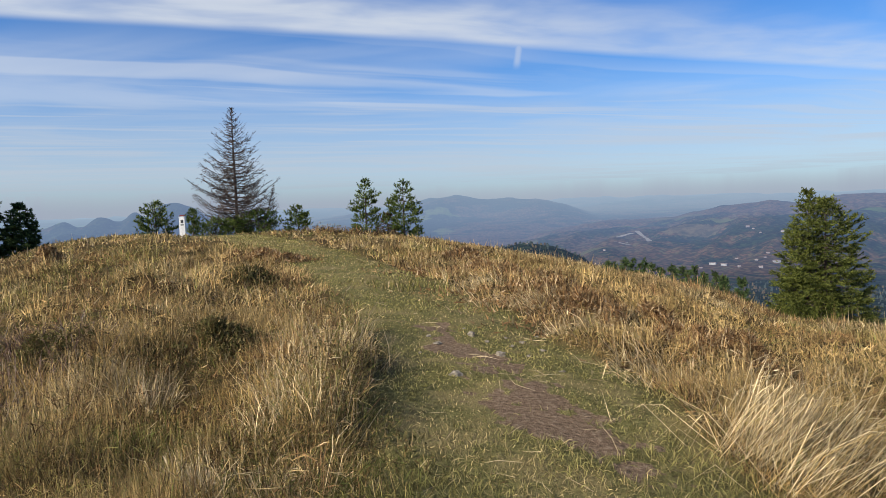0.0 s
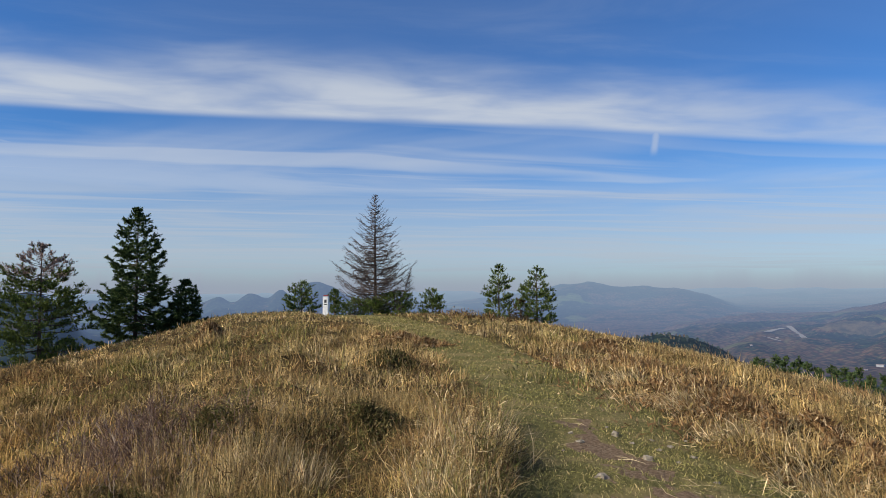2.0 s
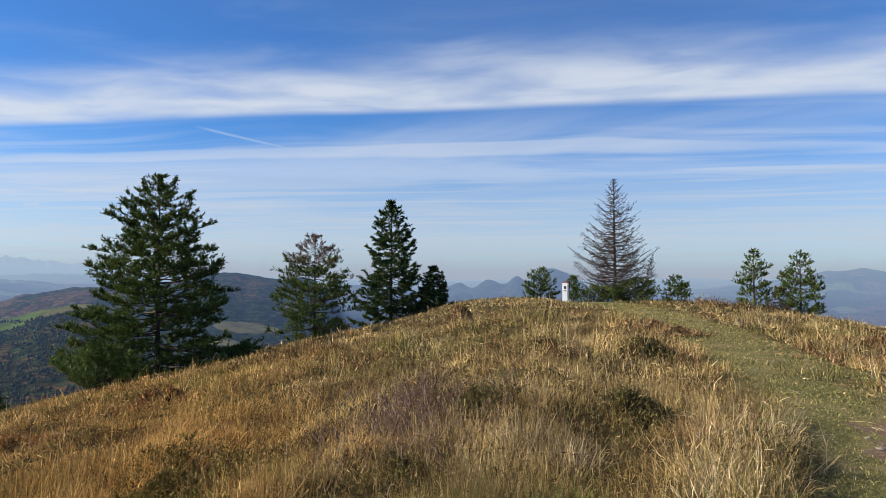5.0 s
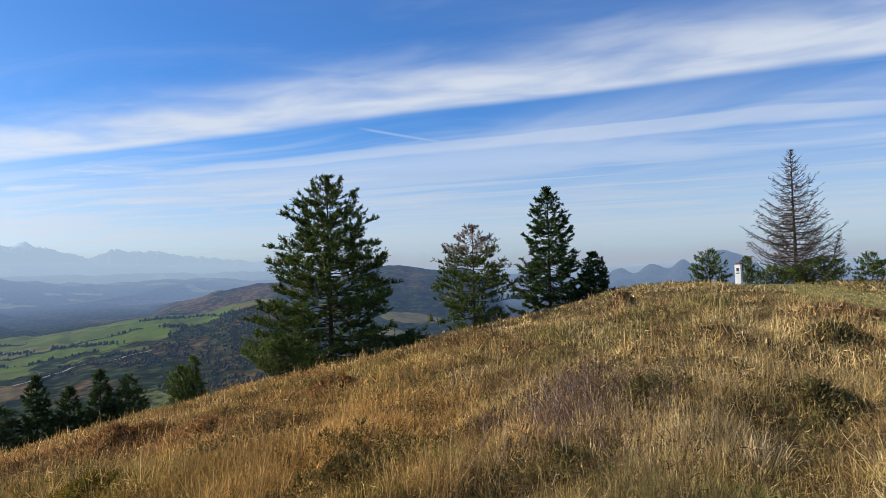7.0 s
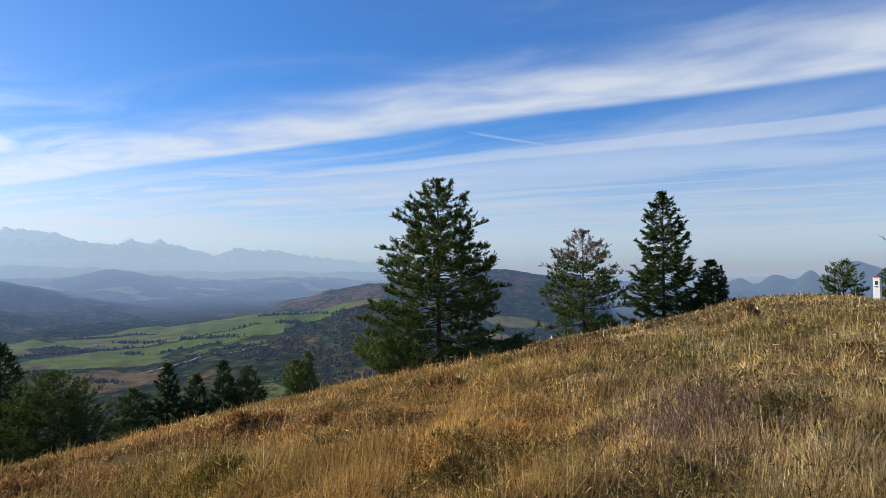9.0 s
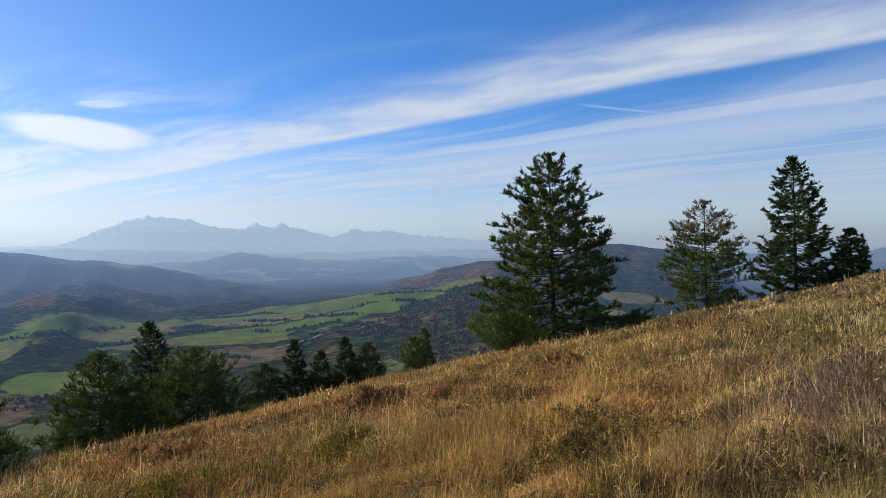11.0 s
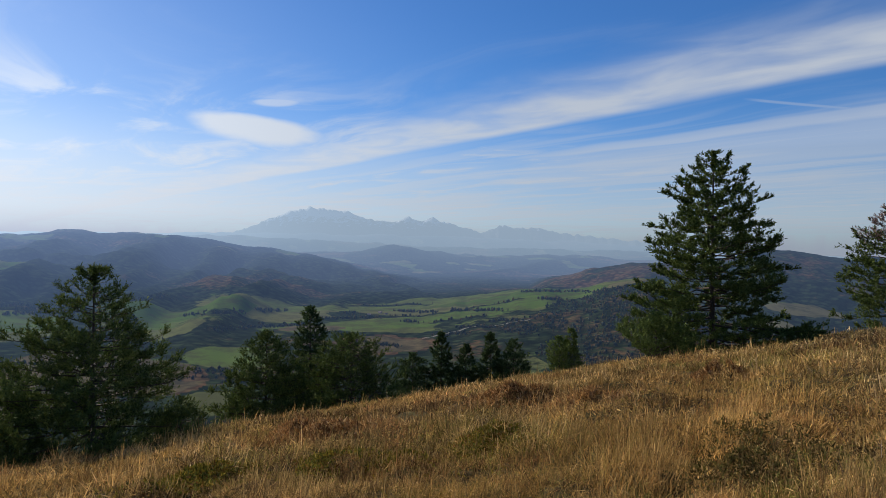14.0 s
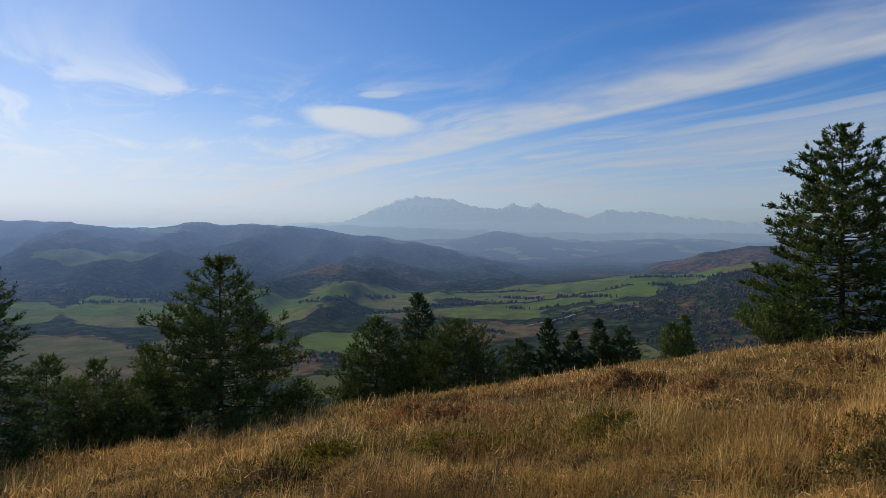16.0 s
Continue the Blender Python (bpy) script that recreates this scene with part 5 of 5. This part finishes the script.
def strip(name, knots, steps, half, mat, label, category):
    """A ribbon of worn ground laid on the far land, through knots of bearing and height of view."""
    at = np.linspace(knots[0][0], knots[-1][0], steps)
    line = np.array([place(a, e) for a, e in zip(at, smooth_table(at, knots))])
    tangent = unit(np.gradient(line, axis=0))
    across = np.stack([-tangent[:, 1], tangent[:, 0], np.zeros(len(line))], 1) * half
    v = np.concatenate([line - across, line + across]) + [0, 0, 1.0]
    k = len(line)
    ob = new(name, numpy_mesh(name, v, [(i, i + 1, k + i + 1, k + i) for i in range(k - 1)], [mat]))
    return tagged(ob, label, category, kind="structure")


strip("road", [(67, -5.55), (68.2, -5.75), (70, -6.15), (71.5, -6.2), (73.5, -6.75), (76, -7.3)], 46, 1.0, ROAD_SURFACE, "pale winding gravel track across the green fields", "road")
PALE_CUT = far_material("pale_quarry_stone", (0.15, 0.138, 0.12), (0.24, 0.22, 0.19))
for knots, half in (([(-16.8, -3.45), (-16.3, -3.05), (-15.8, -2.62)], 5.0), ([(-15.5, -2.75), (-14.9, -2.9), (-14.2, -3.1)], 7.0), ([(-15.3, -3.75), (-14.7, -3.6), (-14.0, -3.4)], 3.0)):
    strip("quarry", knots, 14, half, PALE_CUT, "pale quarry cut in the wooded hillside", "quarry")


# ---- things on the hilltop ----
def ground_at(x, y):
    return float(hill(np.array([x]), np.array([y]))[0])


def part(name, bm, mat, parent, label=""):
    mesh = bpy.data.meshes.new(name)
    bm.to_mesh(mesh)
    bm.free()
    mesh.materials.append(mat)
    ob = new(name, mesh)
    ob.parent = parent
    return tagged(ob, label)


def box(sx, sy, sz, at, bevel=0.0):
    bm = bmesh.new()
    bmesh.ops.create_cube(bm, size=1, matrix=Matrix.Translation(at) @ Matrix.Diagonal((sx, sy, sz, 1)))
    if bevel:
        bmesh.ops.bevel(bm, geom=bm.edges[:], offset=bevel, segments=2, affect="EDGES")
    return bm


def paint(name, colour, rough=0.6):
    mat, n = material(name)
    p = position(n)
    stain = n.noise(p, 6.0, 5.0, 0.65)
    finish(n, n.mix(n.step(stain, 0.35, 0.75, 0.0, 0.35), colour, tuple(c * 0.55 for c in colour)), rough, n.noise(p, 40.0, 3.0), 0.004)
    return mat


WHITE_PAINT, RED_PAINT, DARK_PAINT = paint("white_paint", (0.80, 0.79, 0.76)), paint("red_paint", (0.20, 0.035, 0.03)), paint("dark_paint", (0.05, 0.05, 0.055))


def marker_post(az, dist):
    x, y = -dist * math.sin(radians(az)), dist * math.cos(radians(az))
    z = ground_at(x, y) - 0.1
    tall = EYE - z + 0.02
    root = new("marker_post")
    root.matrix_world = pose(x, y, z, 0, 0, az - 14)
    tagged(root, "white-painted square concrete boundary post with a red top", "marker post")
    part("shaft", box(0.37, 0.36, tall - 0.10, (0, 0, (tall - 0.10) / 2), 0.02), WHITE_PAINT, root)
    cap = bmesh.new()
    bmesh.ops.create_cone(cap, cap_ends=True, segments=4, radius1=0.27, radius2=0.15, depth=0.08,
                          matrix=Matrix.Translation((0, 0, tall - 0.04)) @ Matrix.Rotation(math.pi / 4, 4, "Z"))
    part("cap", cap, RED_PAINT, root, "red-painted pyramid top")
    part("emblem", box(0.16, 0.012, 0.22, (0, -0.183, tall - 0.42), 0.004), DARK_PAINT, root, "dark painted plate")
    part("inscription", box(0.20, 0.012, 0.07, (0, -0.183, tall - 0.64), 0.003), DARK_PAINT, root, "dark bar of lettering")


marker_post(20.91, 47.0)

ROCK, n = material("pale_limestone")
p = position(n)
g = n.noise(p, 14.0, 6.0, 0.65)
finish(n, n.ramp(g, [(0.3, (0.13, 0.105, 0.078)), (0.55, (0.26, 0.22, 0.165)), (0.8, (0.40, 0.35, 0.27))]), 0.9, g, 0.02)


def stone(x, y, size, flat, seed):
    bm = bmesh.new()
    bmesh.ops.create_icosphere(bm, subdivisions=2, radius=size)
    for vert in bm.verts:
        q = vert.co.normalized()
        vert.co *= 0.72 + 0.55 * noise.noise(q * 1.7 + Vector((seed * 3.1, 0, 0))) + 0.18 * noise.noise(q * 4 + Vector((seed, 5, 0)))
        vert.co.z *= flat
    mesh = bpy.data.meshes.new("stone")
    bm.to_mesh(mesh)
    bm.free()
    mesh.materials.append(ROCK)
    ob = new("stone", mesh)
    ob.matrix_world = pose(x, y, ground_at(x, y) + size * flat * 0.25, 0, 0, seed * 47)
    tagged(ob, "pale weathered limestone half sunk in the path", "stone", "stones on the path")


for k, (az, dist, size, flat) in enumerate(((-2.0, 8.75, 0.085, 0.8), (-4.45, 7.75, 0.10, 0.5), (0.9, 8.2, 0.075, 0.5), (-0.6, 6.7, 0.11, 0.45), (-3.3, 8.5, 0.05, 0.6), (-5.4, 8.3, 0.06, 0.5),
                                            (-6.3, 8.6, 0.07, 0.5), (-4.9, 8.8, 0.045, 0.6), (1.6, 8.6, 0.05, 0.6), (-8.0, 8.2, 0.06, 0.5), (-6.8, 7.8, 0.04, 0.6), (2.4, 7.6, 0.04, 0.6),
                                            (-7.5, 9.3, 0.05, 0.5), (-1.4, 9.3, 0.04, 0.6), (-9.6, 7.2, 0.05, 0.4), (-3.52, 13.6, 0.07, 0.6))):
    stone(-dist * math.sin(radians(az)), dist * math.cos(radians(az)), size * 0.82, flat, k + 1)


def heather():
    """Bare lilac-grey twigs of a withered shrub patch, each twig forked."""
    rng = np.random.default_rng(21)
    many = 1500
    at_az = np.radians(rng.normal(36.5, 4.2, many))
    d = rng.normal(9.2, 0.95, many)
    x, y = -d * np.sin(at_az), d * np.cos(at_az)
    clump = fbm(x * 1.4, y * 1.4, 95)
    keep = clump > 0.42
    x, y = x[keep], y[keep]
    k = len(x)
    foot = np.stack([x, y, hill(x, y)], 1)
    way = unit(np.stack([rng.normal(0, 0.5, k), rng.normal(0, 0.5, k), np.ones(k)], 1))
    long = rng.uniform(0.20, 0.50, k)
    tip = foot + way * long[:, None]
    vs, fs, off = [], [], 0
    v, f = tubes(foot, tip, np.full(k, 0.0035), np.full(k, 0.0022), 3)
    vs.append(v), fs.append(f)
    off = len(v)
    q = np.repeat(np.arange(k), 3)
    start = foot[q] + way[q] * (long[q] * rng.uniform(0.4, 1.0, len(q)))[:, None]
    w2 = unit(way[q] + rng.normal(0, 0.6, (len(q), 3)))
    v, f = tubes(start, start + w2 * rng.uniform(0.06, 0.2, (len(q), 1)), np.full(len(q), 0.0030), np.full(len(q), 0.0016), 3)
    vs.append(v), fs.append(f + off)
    mat, n = material("lilac_grey_twigs")
    rnd = island(n)
    finish(n, n.ramp(rnd, [(0.0, (0.055, 0.030, 0.018)), (0.5, (0.12, 0.066, 0.042)), (0.88, (0.20, 0.135, 0.10)), (1.0, (0.45, 0.37, 0.27))]), 0.8)
    ob = new("heather", numpy_mesh("heather", np.concatenate(vs), np.concatenate(fs), [mat], smooth=False))
    tagged(ob, "withered lilac-grey heather twigs among the dry grass", "shrub", kind="stuff")


heather()


def bilberry():
    """Low leafy shrubs, each kind with its own leaf colours; the dark kind stands in for shade."""
    rng = np.random.default_rng(23)
    leaf = {"leafy": np.array([(0.20, 0.160, 0.026), (0.085, 0.100, 0.020), (0.135, 0.125, 0.025), (0.15, 0.080, 0.025)]),
            "russet": np.array([(0.23, 0.130, 0.056), (0.31, 0.205, 0.095), (0.15, 0.085, 0.040), (0.42, 0.31, 0.18)]),
            "dark": np.array([(0.13, 0.105, 0.040), (0.085, 0.082, 0.026), (0.16, 0.110, 0.045), (0.30, 0.225, 0.10)])}
    for kind, label in (("leafy", "low yellowing bilberry shrubs on the meadow slope"), ("russet", "mounds of withered russet bracken in the meadow"), ("dark", "dark olive-brown leaf tufts added at shaded spots of the meadow")):
        vs, ts = [], []
        for az, dist, wide, high, what in SHRUBS:
            if what != kind:
                continue
            many = int(4200 * wide / 0.55 * (1.3 if kind == "leafy" else 1.0))
            cx, cy = -dist * math.sin(radians(az)), dist * math.cos(radians(az))
            rho, ang = np.abs(rng.normal(0, 0.95, many)) * wide, rng.uniform(0, 2 * math.pi, many)
            x, y = cx + rho * np.cos(ang) * 1.3, cy + rho * np.sin(ang)
            keep = fbm(x * 2.2, y * 2.2, 96) > 0.40
            x, y, rho = x[keep], y[keep], rho[keep]
            many = len(x)
            up = rng.uniform(0.0, 1.0, many) ** 0.6 * high * np.exp(-((rho / wide / 1.3) ** 2)) * (0.2 + fbm(x * 3, y * 3, 97)) + 0.02
            way = unit(rng.normal(0, 0.6, (many, 3)) + [0, 0, 0.45])
            long = rng.uniform(0.03, 0.07, many) * (2.0 if kind == "russet" else 1.0)
            vs.append(needles(np.stack([x, y, hill(x, y) + up], 1), way, long * 1.2, np.maximum(0.015, 0.0023 * dist) * rng.uniform(0.6, 1.3, many), rng)[0])
            ts.append(leaf[kind][rng.choice(4, many, p=[0.35, 0.35, 0.2, 0.1])])
        ob = grass_object({"leafy": "bilberry", "russet": "bracken", "dark": "shade_tufts"}[kind], np.concatenate(vs), np.concatenate(ts), GRASS, label, 3)
        tagged(ob, category="shrub")


bilberry()
